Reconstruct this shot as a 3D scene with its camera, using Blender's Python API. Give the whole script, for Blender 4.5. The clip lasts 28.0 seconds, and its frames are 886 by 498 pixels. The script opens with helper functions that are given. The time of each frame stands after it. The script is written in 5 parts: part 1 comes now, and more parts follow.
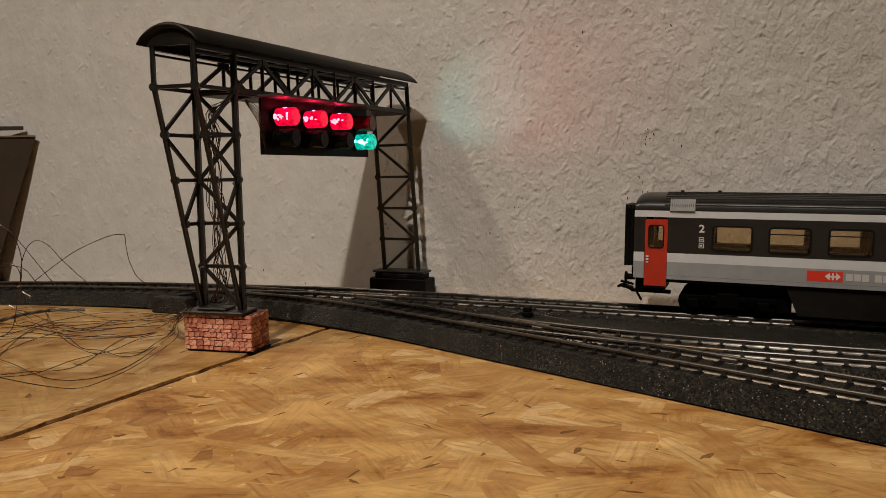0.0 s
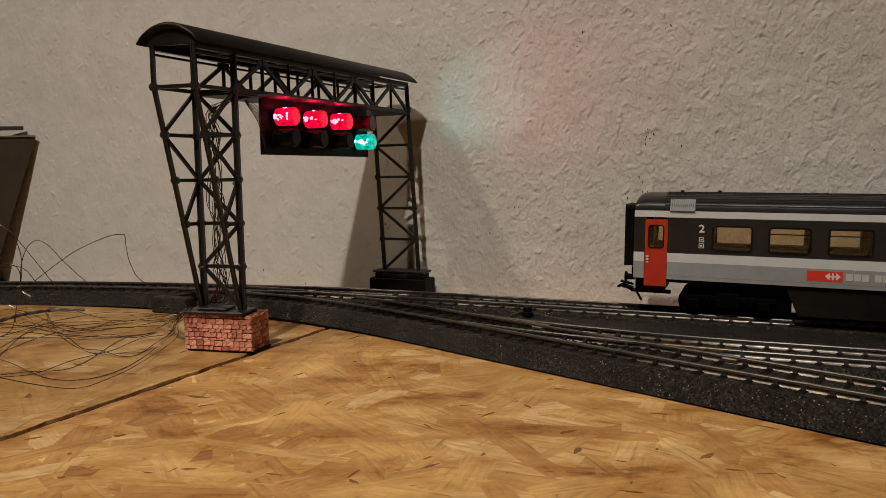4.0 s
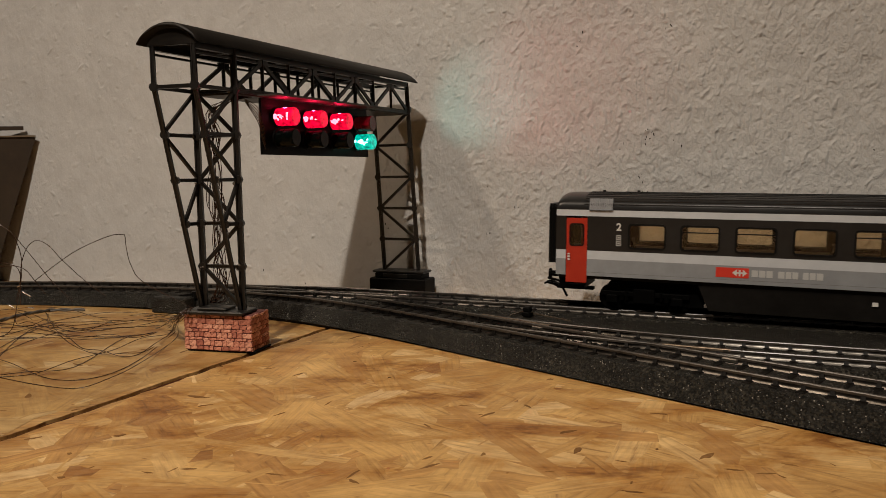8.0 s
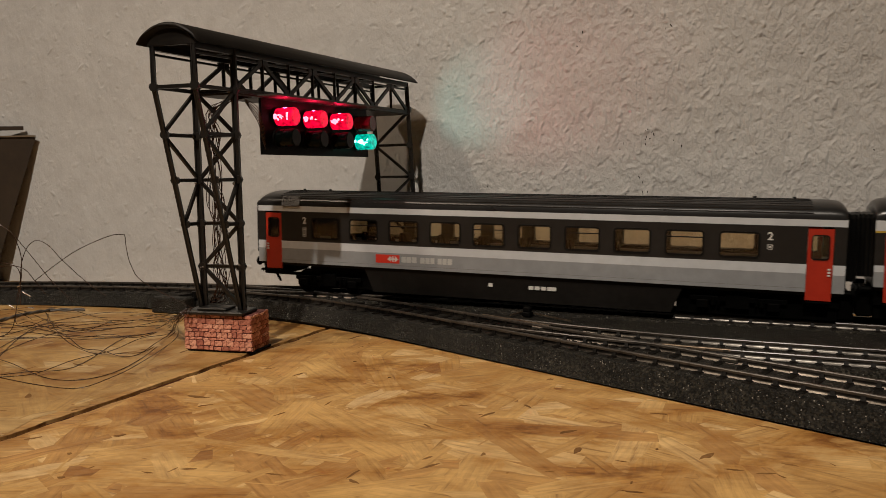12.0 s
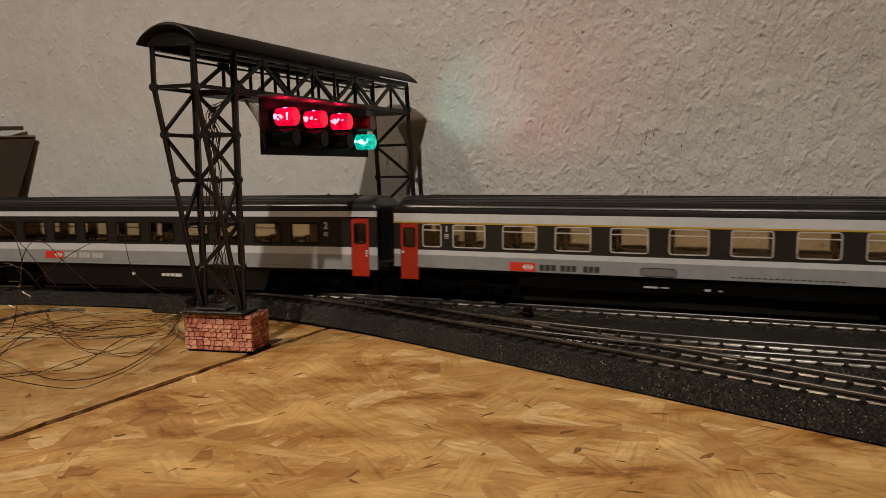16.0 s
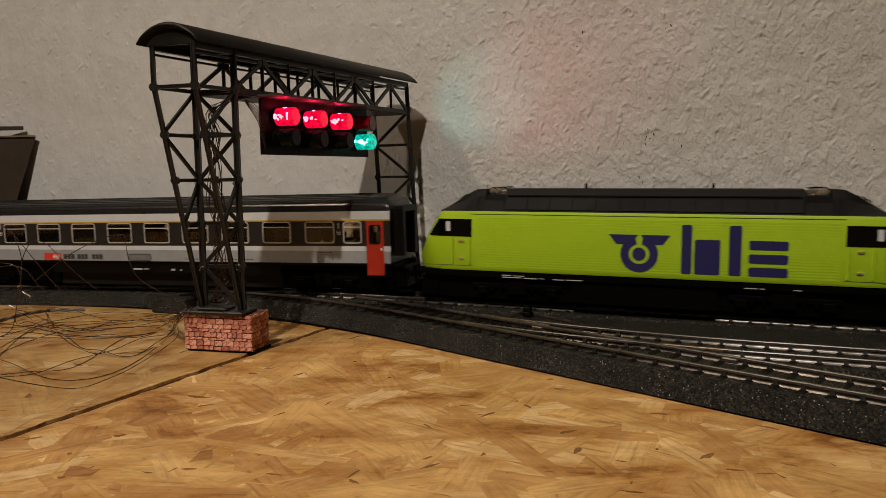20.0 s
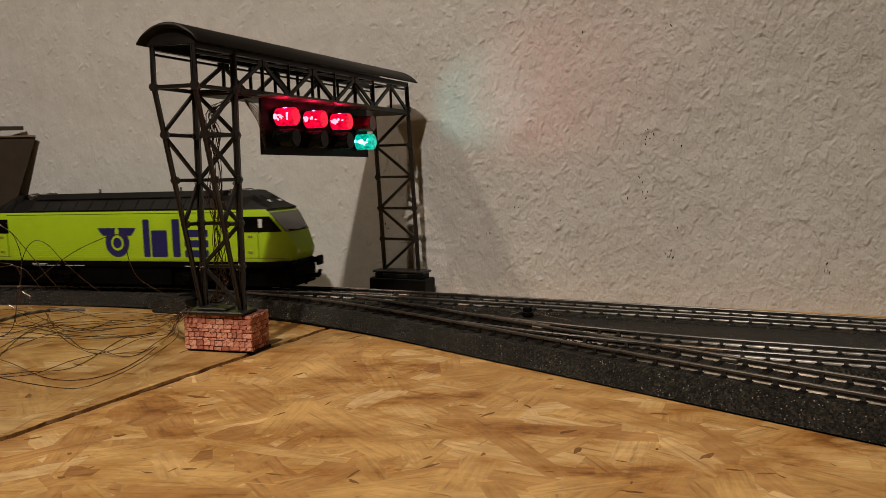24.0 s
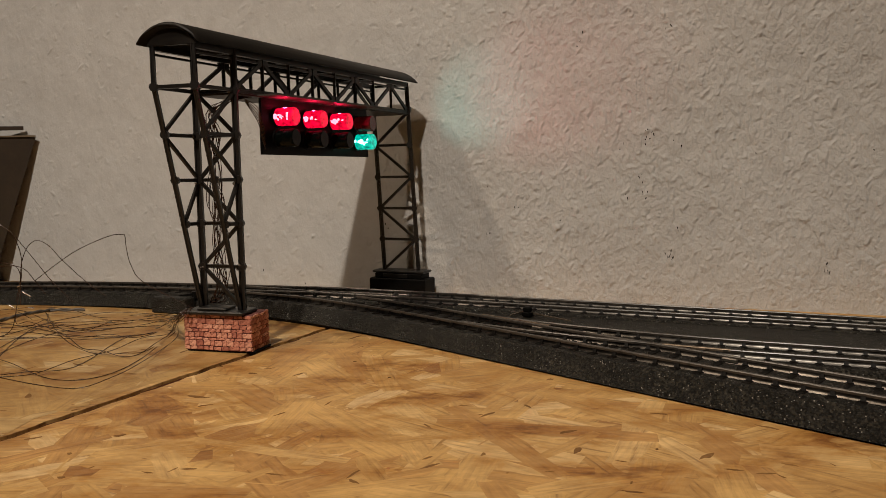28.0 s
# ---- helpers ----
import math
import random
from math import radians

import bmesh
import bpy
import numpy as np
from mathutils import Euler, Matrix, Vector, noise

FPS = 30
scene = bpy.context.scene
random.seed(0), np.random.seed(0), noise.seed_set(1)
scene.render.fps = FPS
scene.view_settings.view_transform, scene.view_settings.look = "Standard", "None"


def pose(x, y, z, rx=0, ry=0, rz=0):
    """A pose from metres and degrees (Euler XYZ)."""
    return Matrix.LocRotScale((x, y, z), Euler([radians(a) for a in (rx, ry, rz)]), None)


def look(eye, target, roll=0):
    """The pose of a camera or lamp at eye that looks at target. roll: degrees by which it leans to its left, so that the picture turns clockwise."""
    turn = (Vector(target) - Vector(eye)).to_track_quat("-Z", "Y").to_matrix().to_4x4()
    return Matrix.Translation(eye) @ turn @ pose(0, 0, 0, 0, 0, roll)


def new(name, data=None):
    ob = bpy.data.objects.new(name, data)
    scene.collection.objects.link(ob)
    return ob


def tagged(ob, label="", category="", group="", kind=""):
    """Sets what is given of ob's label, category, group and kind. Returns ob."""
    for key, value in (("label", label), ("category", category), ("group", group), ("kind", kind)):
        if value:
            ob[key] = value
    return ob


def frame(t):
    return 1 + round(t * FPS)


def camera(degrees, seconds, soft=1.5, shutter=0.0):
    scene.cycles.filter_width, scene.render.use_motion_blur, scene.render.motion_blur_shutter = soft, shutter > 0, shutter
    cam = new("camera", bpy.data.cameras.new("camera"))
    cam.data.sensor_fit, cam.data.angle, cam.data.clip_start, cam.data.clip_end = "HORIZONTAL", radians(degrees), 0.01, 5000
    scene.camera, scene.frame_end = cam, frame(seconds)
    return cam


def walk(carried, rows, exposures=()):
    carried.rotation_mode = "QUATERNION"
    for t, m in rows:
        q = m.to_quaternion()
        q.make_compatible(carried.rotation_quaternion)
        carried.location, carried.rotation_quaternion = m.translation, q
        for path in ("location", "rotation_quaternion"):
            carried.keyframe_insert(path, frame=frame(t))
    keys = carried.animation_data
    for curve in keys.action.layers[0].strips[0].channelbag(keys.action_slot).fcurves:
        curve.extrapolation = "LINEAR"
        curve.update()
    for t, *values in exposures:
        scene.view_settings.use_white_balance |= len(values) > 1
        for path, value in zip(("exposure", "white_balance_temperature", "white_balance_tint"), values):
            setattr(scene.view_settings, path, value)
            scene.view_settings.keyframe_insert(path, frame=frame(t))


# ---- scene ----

# ---- camera: it stands still ----
cam = camera(62.76, 28.0, soft=0.5, shutter=0.5)
EYE = (0.0, 0.0, 0.07036)
STAND = look(EYE, (0.0, 1.0, 0.07036 - math.tan(radians(5.818))), -0.812)
walk(cam, [(0.0, STAND), (28.0, STAND)])

# ---- light: one warm ceiling lamp high behind the camera, faint room light ----
scene.view_settings.exposure = 0.0
world = bpy.data.worlds.new("room_dark")
world.use_nodes = True
world.node_tree.nodes["Background"].inputs[0].default_value = (1.0, 0.84, 0.66, 1)
world.node_tree.nodes["Background"].inputs[1].default_value = 0.026
scene.world = world


def lamp(name, kind, energy, color, m, **more):
    data = bpy.data.lights.new(name, kind)
    data.energy, data.color = energy, color
    for key, value in more.items():
        if key == "size":
            data.shadow_soft_size = value
        elif key == "cone":
            data.spot_size = radians(value)
        elif key == "blend":
            data.spot_blend = value
    ob = new(name, data)
    ob.matrix_world = m
    return ob


lamp("ceiling_lamp", "SPOT", 166.0, (1.0, 0.882, 0.745), look((-0.44, -1.30, 1.88), (-0.43, 0.10, 0.0)), size=0.035, cone=50, blend=1.0)
lamp("room_lamp", "SPOT", 42.0, (1.0, 0.80, 0.60), look((-1.04, -0.217, 1.46), (0.13, 0.20, 0.0)), size=0.05, cone=34, blend=1.0)

MM = 0.001

# ---- the railway's line in plan, in millimetres ----
BEND_AT = (-800, -400, -300, -200, -100, 0, 100, 200, 300, 420)
BEND = (2.79, 2.79, 2.78, 1.87, 2.20, -0.05, 0.20, 0.15, 0.40, 0.0)
RISE_AT = (-600, -350, -200, -100, 50, 200, 300, 420)
RISE = (-0.8, -1.0, -1.0, -0.2, 1.9, 0.4, -0.3, -0.6)
RAIL_TOP = 10.2
STEP = 2.0
ALONG = np.arange(-1120, 1300.1, STEP)
_k = np.interp(ALONG, BEND_AT, BEND) / 1000
_i0 = int(np.argmin(abs(ALONG)))
_turn = np.concatenate([[0], np.cumsum((_k[1:] + _k[:-1]) / 2 * STEP)])
HEAD = radians(19.62) + _turn - _turn[_i0]
_px = np.concatenate([[0], np.cumsum((np.cos(HEAD)[1:] + np.cos(HEAD)[:-1]) / 2 * STEP)])
_py = np.concatenate([[0], np.cumsum((-np.sin(HEAD)[1:] - np.sin(HEAD)[:-1]) / 2 * STEP)])
LINE_X = _px - _px[_i0] - 105.5
LINE_Y = _py - _py[_i0] + 390.1


def main_line(s):
    """The main line at s: x, y, heading below the x axis, rail top."""
    return (float(np.interp(s, ALONG, LINE_X)), float(np.interp(s, ALONG, LINE_Y)),
            float(np.interp(s, ALONG, HEAD)), RAIL_TOP + float(np.interp(s, RISE_AT, RISE)))


def bent(x, y, h, r, turn, s):
    """A line from x, y with heading h: an arc of r millimetres over turn radians (positive swings towards the camera), then straight."""
    full = r * abs(turn)
    side = 1 if turn > 0 else -1
    a = min(max(s, 0), full) / r * side
    cx, cy = x - side * r * math.sin(h), y - side * r * math.cos(h)
    h2 = h + a
    qx, qy = cx + side * r * math.sin(h2), cy + side * r * math.cos(h2)
    extra = max(s - full, 0) + min(s, 0)
    return qx + extra * math.cos(h2), qy - extra * math.sin(h2), h2


def branch_line(s):
    """The branch, s from the turnout's toe: an arc of 437.5 mm over 24.3 degrees, then straight."""
    rise = float(np.interp(s - 53, RISE_AT, RISE)) * max(0.0, 1 - max(s, 0) / 230)
    return (*bent(-155.6, 408.0, radians(19.62), 437.5, radians(24.26), s), RAIL_TOP + rise)


def siding_line(s):
    """The siding that leaves the branch and swings back beside the main line."""
    x, y, h, z = branch_line(170)
    return (*bent(x, y, h, 437.5, -radians(19.4), s), RAIL_TOP)


# ---- materials ----
def material(name, color, rough=0.5, metal=0.0, **more):
    m = bpy.data.materials.new(name)
    m.use_nodes = True
    b = m.node_tree.nodes["Principled BSDF"]
    b.inputs["Base Color"].default_value = (*color, 1)
    b.inputs["Roughness"].default_value = rough
    b.inputs["Metallic"].default_value = metal
    for key, value in more.items():
        b.inputs[key.replace("_", " ")].default_value = value
    return m


class Nodes:
    """A short way to wire a material's nodes."""

    def __init__(self, m):
        self.t = m.node_tree
        self.b = self.t.nodes["Principled BSDF"]

    def add(self, kind, **values):
        n = self.t.nodes.new(kind)
        for key, value in values.items():
            if key == "blend_type":
                n.blend_type = value
            elif key == "data_type":
                n.data_type = value
            elif key == "operation":
                n.operation = value
            elif key == "feature":
                n.feature = value
            else:
                n.inputs[key.replace("_", " ")].default_value = value
        return n

    def link(self, a, i, b, j):
        self.t.links.new(a.outputs[i], b.inputs[j])

    def ramp(self, src, out, stops):
        n = self.t.nodes.new("ShaderNodeValToRGB")
        e = n.color_ramp.elements
        while len(e) < len(stops):
            e.new(0.5)
        for k, (at, c) in zip(e, stops):
            k.position, k.color = at, (*c, 1)
        self.link(src, out, n, 0)
        return n

    def coords(self, which="Object", scale=(1, 1, 1)):
        c = self.add("ShaderNodeTexCoord")
        mp = self.add("ShaderNodeMapping")
        mp.inputs["Scale"].default_value = scale
        self.link(c, which, mp, 0)
        return mp

    def noise(self, vec, scale, detail=4.0, rough=0.6):
        n = self.add("ShaderNodeTexNoise", Scale=scale, Detail=detail, Roughness=rough)
        self.link(vec, 0, n, 0)
        return n

    def bump(self, src, out, strength, distance):
        n = self.add("ShaderNodeBump", Strength=strength, Distance=distance)
        self.link(src, out, n, "Height")
        self.link(n, 0, self.b, "Normal")
        return n


def grained(name, dark, light, scale, rough=(0.4, 0.6), bump=0.0, dist=0.0002, metal=0.0, detail=5.0, spec=0.5):
    """Two tones by noise at a fine and a coarse size, with varied gloss and relief."""
    m = material(name, light, rough[1], metal, Specular_IOR_Level=spec)
    n = Nodes(m)
    v = n.coords()
    fine = n.noise(v, scale, detail)
    big = n.noise(v, scale / 9, 3.0)
    mix = n.add("ShaderNodeMath", operation="MULTIPLY")
    n.link(fine, 0, mix, 0)
    n.link(big, 0, mix, 1)
    r = n.ramp(mix, 0, [(0.12, dark), (0.42, light)])
    n.link(r, 0, n.b, "Base Color")
    g = n.add("ShaderNodeMapRange")
    n.link(big, 0, g, 0)
    g.inputs[3].default_value, g.inputs[4].default_value = rough
    n.link(g, 0, n.b, "Roughness")
    if bump:
        n.bump(fine, 0, bump, dist)
    return m


def plaster():
    m = material("rough_plaster", (0.60, 0.57, 0.53), 0.92)
    n = Nodes(m)
    v = n.coords()
    fine = n.noise(v, 900, 6.0, 0.65)
    mid = n.noise(v, 90, 5.0, 0.6)
    big = n.noise(v, 7, 3.0)
    mix = n.add("ShaderNodeMix", data_type="FLOAT")
    n.link(mid, 0, mix, 2)
    n.link(big, 0, mix, 3)
    r = n.ramp(mix, 0, [(0.30, (0.46, 0.45, 0.437)), (0.52, (0.532, 0.525, 0.512)), (0.7, (0.58, 0.573, 0.56))])
    n.link(r, 0, n.b, "Base Color")
    # trowelled skin: sandy grain, coarser to the east of the gantry
    tall = n.coords("Object", (1.0, 1.0, 0.6))
    pimples = n.noise(tall, 380, 5.0, 0.66)
    ridges = n.ramp(n.noise(tall, 170, 5.0, 0.62), 0, [(0.40, (0, 0, 0)), (0.66, (1, 1, 1))])
    both = n.add("ShaderNodeMath", operation="MULTIPLY_ADD")
    both.inputs[1].default_value = 0.55
    n.link(ridges, 0, both, 0)
    n.link(pimples, 0, both, 2)
    skin = n.add("ShaderNodeMath", operation="MULTIPLY_ADD")
    skin.inputs[1].default_value = 0.16
    n.link(fine, 0, skin, 0)
    n.link(both, 0, skin, 2)
    apart = n.add("ShaderNodeSeparateXYZ")
    n.link(v, 0, apart, 0)
    coarse = n.add("ShaderNodeMapRange")
    n.link(apart, 0, coarse, 0)
    for k, value in enumerate((-0.06, 0.05, 0.32, 1.0)):
        coarse.inputs[k + 1].default_value = value
    high = n.add("ShaderNodeMath", operation="MULTIPLY")
    n.link(skin, 0, high, 0)
    n.link(coarse, 0, high, 1)
    n.bump(high, 0, 0.75, 0.0015)
    return m


def strand_wood(name, per_strand, depth=1.0):
    """Pressed strand board: tones differ strand by strand, with fine grain along each."""
    m = material(name, (0.45, 0.27, 0.11), 0.5)
    n = Nodes(m)
    if per_strand:
        uv = n.coords("UV", (1, 1, 1))
        geo = n.add("ShaderNodeNewGeometry")
        tone = n.ramp(geo, "Random Per Island", [(0.0, (0.32, 0.15, 0.05)), (0.03, (0.45, 0.24, 0.078)), (0.35, (0.515, 0.298, 0.1)),
                                                 (0.78, (0.57, 0.345, 0.125)), (0.9, (0.615, 0.395, 0.165)), (1.0, (0.67, 0.46, 0.225))])
        grain = n.noise(uv, 1.0, 5.0, 0.65)
    else:
        uv = n.coords("Object", (60, 900, 60))
        v = n.coords("Object")
        cells = n.noise(v, 60, 3.0)
        tone = n.ramp(cells, 0, [(0.3, (0.30, 0.15, 0.045)), (0.5, (0.46, 0.26, 0.09)), (0.7, (0.58, 0.36, 0.15))])
        grain = n.noise(uv, 1.0, 4.0)
    shade = n.ramp(grain, 0, [(0.29, (0.52, 0.43, 0.35)), (0.41, (0.87, 0.83, 0.78)), (0.53, (1.0, 0.98, 0.95)), (0.72, (1.14, 1.13, 1.09))])
    mul = n.add("ShaderNodeMix", data_type="RGBA", blend_type="MULTIPLY")
    mul.inputs[0].default_value = 1.0
    n.link(tone, 0, mul, 6)
    n.link(shade, 0, mul, 7)
    # drifts of lighter and browner wood across many strands, and small dark bark flecks
    w = n.coords("Object", (26, 44, 30))
    w.inputs["Rotation"].default_value = (0, 0, 0.35)
    drift = n.ramp(n.noise(w, 1.0, 5.0, 0.7), 0, [(0.33, tuple(depth * q for q in (0.50, 0.36, 0.22))), (0.42, tuple(depth * q for q in (0.88, 0.77, 0.60))), (0.5, (depth, depth, depth)), (0.63, tuple(depth * q for q in (1.30, 1.36, 1.42)))])
    fl = n.coords("Object", (170, 420, 100))
    fl.inputs["Rotation"].default_value = (0, 0, -0.5)
    fleck = n.ramp(n.noise(fl, 1.0, 2.0, 0.5), 0, [(0.73, (1, 1, 1)), (0.80, (0.5, 0.36, 0.26))])
    last = mul
    for extra in (drift, fleck):
        more = n.add("ShaderNodeMix", data_type="RGBA", blend_type="MULTIPLY")
        more.inputs[0].default_value = 1.0
        n.link(last, 2, more, 6)
        n.link(extra, 0, more, 7)
        last = more
    n.link(last, 2, n.b, "Base Color")
    g = n.add("ShaderNodeMapRange")
    n.link(grain, 0, g, 0)
    g.inputs[3].default_value, g.inputs[4].default_value = 0.38, 0.62
    n.link(g, 0, n.b, "Roughness")
    n.bump(grain, 0, 0.5, 0.0003)
    return m


def ballast():
    m = material("moulded_ballast", (0.035, 0.034, 0.032), 0.5)
    n = Nodes(m)
    v = n.coords()
    vor = n.add("ShaderNodeTexVoronoi", Scale=1350.0)
    n.link(v, 0, vor, 0)
    big = n.noise(v, 60, 3.0)
    spots = n.add("ShaderNodeTexVoronoi", Scale=1500.0)
    n.link(v, 0, spots, 0)
    pick = n.add("ShaderNodeSeparateColor")
    n.link(spots, "Color", pick, 0)
    near = n.ramp(spots, "Distance", [(0.25, (1, 1, 1)), (0.4, (0, 0, 0))])
    fleck = n.add("ShaderNodeMath", operation="MULTIPLY")
    n.link(pick, 0, fleck, 0)
    n.link(near, 0, fleck, 1)
    tone = n.ramp(big, 0, [(0.3, (0.009, 0.0083, 0.0068)), (0.7, (0.020, 0.0187, 0.0155))])
    # pale flecks added to the colour as glints of single grains
    glint_tint = n.ramp(fleck, 0, [(0.80, (0, 0, 0)), (0.97, (0.36, 0.34, 0.31))])
    add = n.add("ShaderNodeMix", data_type="RGBA", blend_type="ADD")
    add.inputs[0].default_value = 1.0
    each = n.ramp(pick, 1, [(0.0, (0.25, 0.25, 0.25)), (0.55, (0.85, 0.85, 0.83)), (1.0, (2.8, 2.65, 2.45))])
    grains = n.add("ShaderNodeMix", data_type="RGBA", blend_type="MULTIPLY")
    grains.inputs[0].default_value = 1.0
    n.link(tone, 0, grains, 6)
    n.link(each, 0, grains, 7)
    n.link(grains, 2, add, 6)
    n.link(glint_tint, 0, add, 7)
    n.link(add, 2, n.b, "Base Color")
    n.b.inputs["Roughness"].default_value = 0.5
    n.b.inputs["Specular IOR Level"].default_value = 0.26
    fine = n.noise(v, 900, 4.0, 0.7)
    grit = n.add("ShaderNodeMath", operation="ADD")
    n.link(vor, "Distance", grit, 0)
    n.link(fine, 0, grit, 1)
    n.bump(grit, 0, 0.95, 0.0007)
    return m


def brick_paint():
    m = material("printed_brick", (0.5, 0.2, 0.12), 0.75)
    n = Nodes(m)
    info = n.add("ShaderNodeObjectInfo")
    tone = n.ramp(info, "Random", [(0.0, (0.34, 0.11, 0.075)), (0.3, (0.56, 0.225, 0.15)), (1.0, (0.72, 0.37, 0.26))])
    v = n.coords()
    fine = n.noise(v, 900, 5.0, 0.7)
    shade = n.ramp(fine, 0, [(0.38, (0.42, 0.30, 0.27)), (0.5, (0.92, 0.86, 0.82)), (0.64, (1.16, 1.2, 1.2))])
    mul = n.add("ShaderNodeMix", data_type="RGBA", blend_type="MULTIPLY")
    mul.inputs[0].default_value = 1.0
    n.link(tone, 0, mul, 6)
    n.link(shade, 0, mul, 7)
    n.link(mul, 2, n.b, "Base Color")
    return m


def clear(name, color, rough=0.03):
    return material(name, color, rough, Transmission_Weight=1.0, IOR=1.45)


def glow_lens(name, color, low, high):
    """A lit lens: the moulded facets break the glow into brighter and darker patches."""
    m = material(name, tuple(c * 0.3 for c in color), 0.12)
    n = Nodes(m)
    v = n.coords()
    facets = n.noise(v, 520, 3.0, 0.6)
    r = n.add("ShaderNodeMapRange")
    n.link(facets, 0, r, 0)
    r.inputs[1].default_value, r.inputs[2].default_value = 0.38, 0.66
    r.inputs[3].default_value, r.inputs[4].default_value = low, high
    n.b.inputs["Emission Color"].default_value = (*color, 1)
    n.link(r, 0, n.b, "Emission Strength")
    return m


def glow(name, color, strength):
    m = material(name, color, 0.3)
    m.node_tree.nodes["Principled BSDF"].inputs["Emission Color"].default_value = (*color, 1)
    m.node_tree.nodes["Principled BSDF"].inputs["Emission Strength"].default_value = strength
    return m


PLASTER = plaster()
WALL_PLAIN = grained("plain_wall_paint", (0.26, 0.24, 0.21), (0.32, 0.30, 0.27), 40, (0.85, 0.95))
OSB = strand_wood("strand_board", False)
STRAND = strand_wood("wood_strand", True)
STRAND_WEST = strand_wood("browner_wood_strand", True, 0.74)
BARK = grained("bark_brown", (0.15, 0.068, 0.022), (0.36, 0.19, 0.066), 160, (0.55, 0.75), spec=0.2)
BALLAST = ballast()
SLEEPER = grained("sleeper_plastic", (0.003, 0.0026, 0.0022), (0.010, 0.008, 0.0065), 900, (0.35, 0.6), 0.4, 0.0002, spec=0.08)
RAIL = grained("rail_steel", (0.014, 0.0125, 0.011), (0.105, 0.096, 0.087), 260, (0.22, 0.38), metal=1.0)
WORN = grained("worn_rail_top", (0.12, 0.085, 0.06), (0.36, 0.28, 0.20), 500, (0.3, 0.45), metal=0.8)
RAIL_HEAD = grained("rail_head_brown", (0.014, 0.011, 0.009), (0.075, 0.06, 0.047), 700, (0.24, 0.42), spec=0.6)
STUD = grained("stud_contact", (0.04, 0.035, 0.03), (0.12, 0.105, 0.09), 500, (0.45, 0.6), metal=1.0)
NOSE = grained("bright_frog_metal", (0.25, 0.22, 0.19), (0.5, 0.46, 0.4), 500, (0.3, 0.45), metal=1.0)
IRON = grained("dark_brown_plastic", (0.0034, 0.0028, 0.0023), (0.0095, 0.0077, 0.0062), 700, (0.3, 0.46), 0.15, 0.0001, spec=0.5)
BLACK = grained("black_plastic", (0.0014, 0.0013, 0.0012), (0.0045, 0.0042, 0.004), 500, (0.4, 0.6), spec=0.1)
ROOF_IRON = grained("arched_roof_plastic", (0.006, 0.0049, 0.004), (0.0145, 0.0118, 0.0095), 600, (0.4, 0.55), 0.2, 0.0001, spec=0.16)
BRICK = brick_paint()
MORTAR = grained("brick_joint", (0.07, 0.017, 0.015), (0.22, 0.065, 0.05), 1200, (0.7, 0.85))
CARD = grained("brown_card", (0.022, 0.0125, 0.0055), (0.043, 0.026, 0.012), 120, (0.75, 0.9), 0.2, 0.0004)
CARD_EDGE = grained("pale_card_edge", (0.12, 0.085, 0.05), (0.2, 0.15, 0.095), 200, (0.75, 0.9))
WIRE = grained("lacquered_wire", (0.014, 0.006, 0.004), (0.06, 0.025, 0.013), 800, (0.2, 0.35))
BARE = material("bare_wire_end", (0.75, 0.73, 0.7), 0.25, 1.0)
GREY_CABLE = grained("grey_twisted_cable", (0.05, 0.043, 0.037), (0.17, 0.15, 0.13), 400, (0.45, 0.6))
COACH_DARK = grained("anthracite_lacquer", (0.011, 0.0105, 0.0102), (0.0205, 0.0195, 0.019), 300, (0.3, 0.42), spec=0.38)
COACH_ROOF = grained("dark_grey_roof", (0.011, 0.0105, 0.0105), (0.021, 0.0203, 0.0205), 300, (0.24, 0.34), spec=0.45)
COACH_WHITE = grained("white_lacquer", (0.47, 0.49, 0.515), (0.56, 0.585, 0.615), 200, (0.28, 0.4))
COACH_GREY = grained("light_grey_lacquer", (0.22, 0.23, 0.243), (0.285, 0.298, 0.315), 200, (0.3, 0.42))
COACH_RED = grained("red_lacquer", (0.34, 0.019, 0.008), (0.44, 0.030, 0.0125), 200, (0.3, 0.42))
SIGN_RED = material("sign_red", (0.60, 0.035, 0.02), 0.35)
YELLOW = material("yellow_line_paint", (0.45, 0.30, 0.04), 0.4)
RUBBER = grained("black_rubber", (0.0012, 0.0012, 0.0012), (0.004, 0.0038, 0.0036), 500, (0.4, 0.6), spec=0.25)
ALU = material("window_aluminium", (0.56, 0.54, 0.51), 0.35, 0.3)
PRINT_WHITE = material("white_print", (0.62, 0.61, 0.58), 0.45)
PRINT_GREY = material("pale_grey_print", (0.44, 0.44, 0.43), 0.45)
PRINT_DARK = material("dark_print", (0.03, 0.03, 0.03), 0.45)
GLASS = clear("window_glass", (0.78, 0.675, 0.51))
DARK_GLASS = material("tinted_glass", (0.002, 0.002, 0.0022), 0.08, Specular_IOR_Level=0.08)
WINDSCREEN = material("smoky_windscreen", (0.075, 0.072, 0.066), 0.08)
# SEAT, INSIDE and COMPARTMENT are near-black: the coach's inner shade is in the colour
SEAT = grained("shaded_tan_seat", (0.008, 0.0047, 0.0027), (0.02, 0.0125, 0.0065), 200, (0.5, 0.65), spec=0.1)
INSIDE = grained("shaded_interior_plastic", (0.005, 0.0037, 0.0025), (0.011, 0.0085, 0.006), 150, (0.55, 0.7), spec=0.08)
VENT = grained("grey_louvre_paint", (0.12, 0.12, 0.125), (0.2, 0.2, 0.205), 300, (0.4, 0.55))
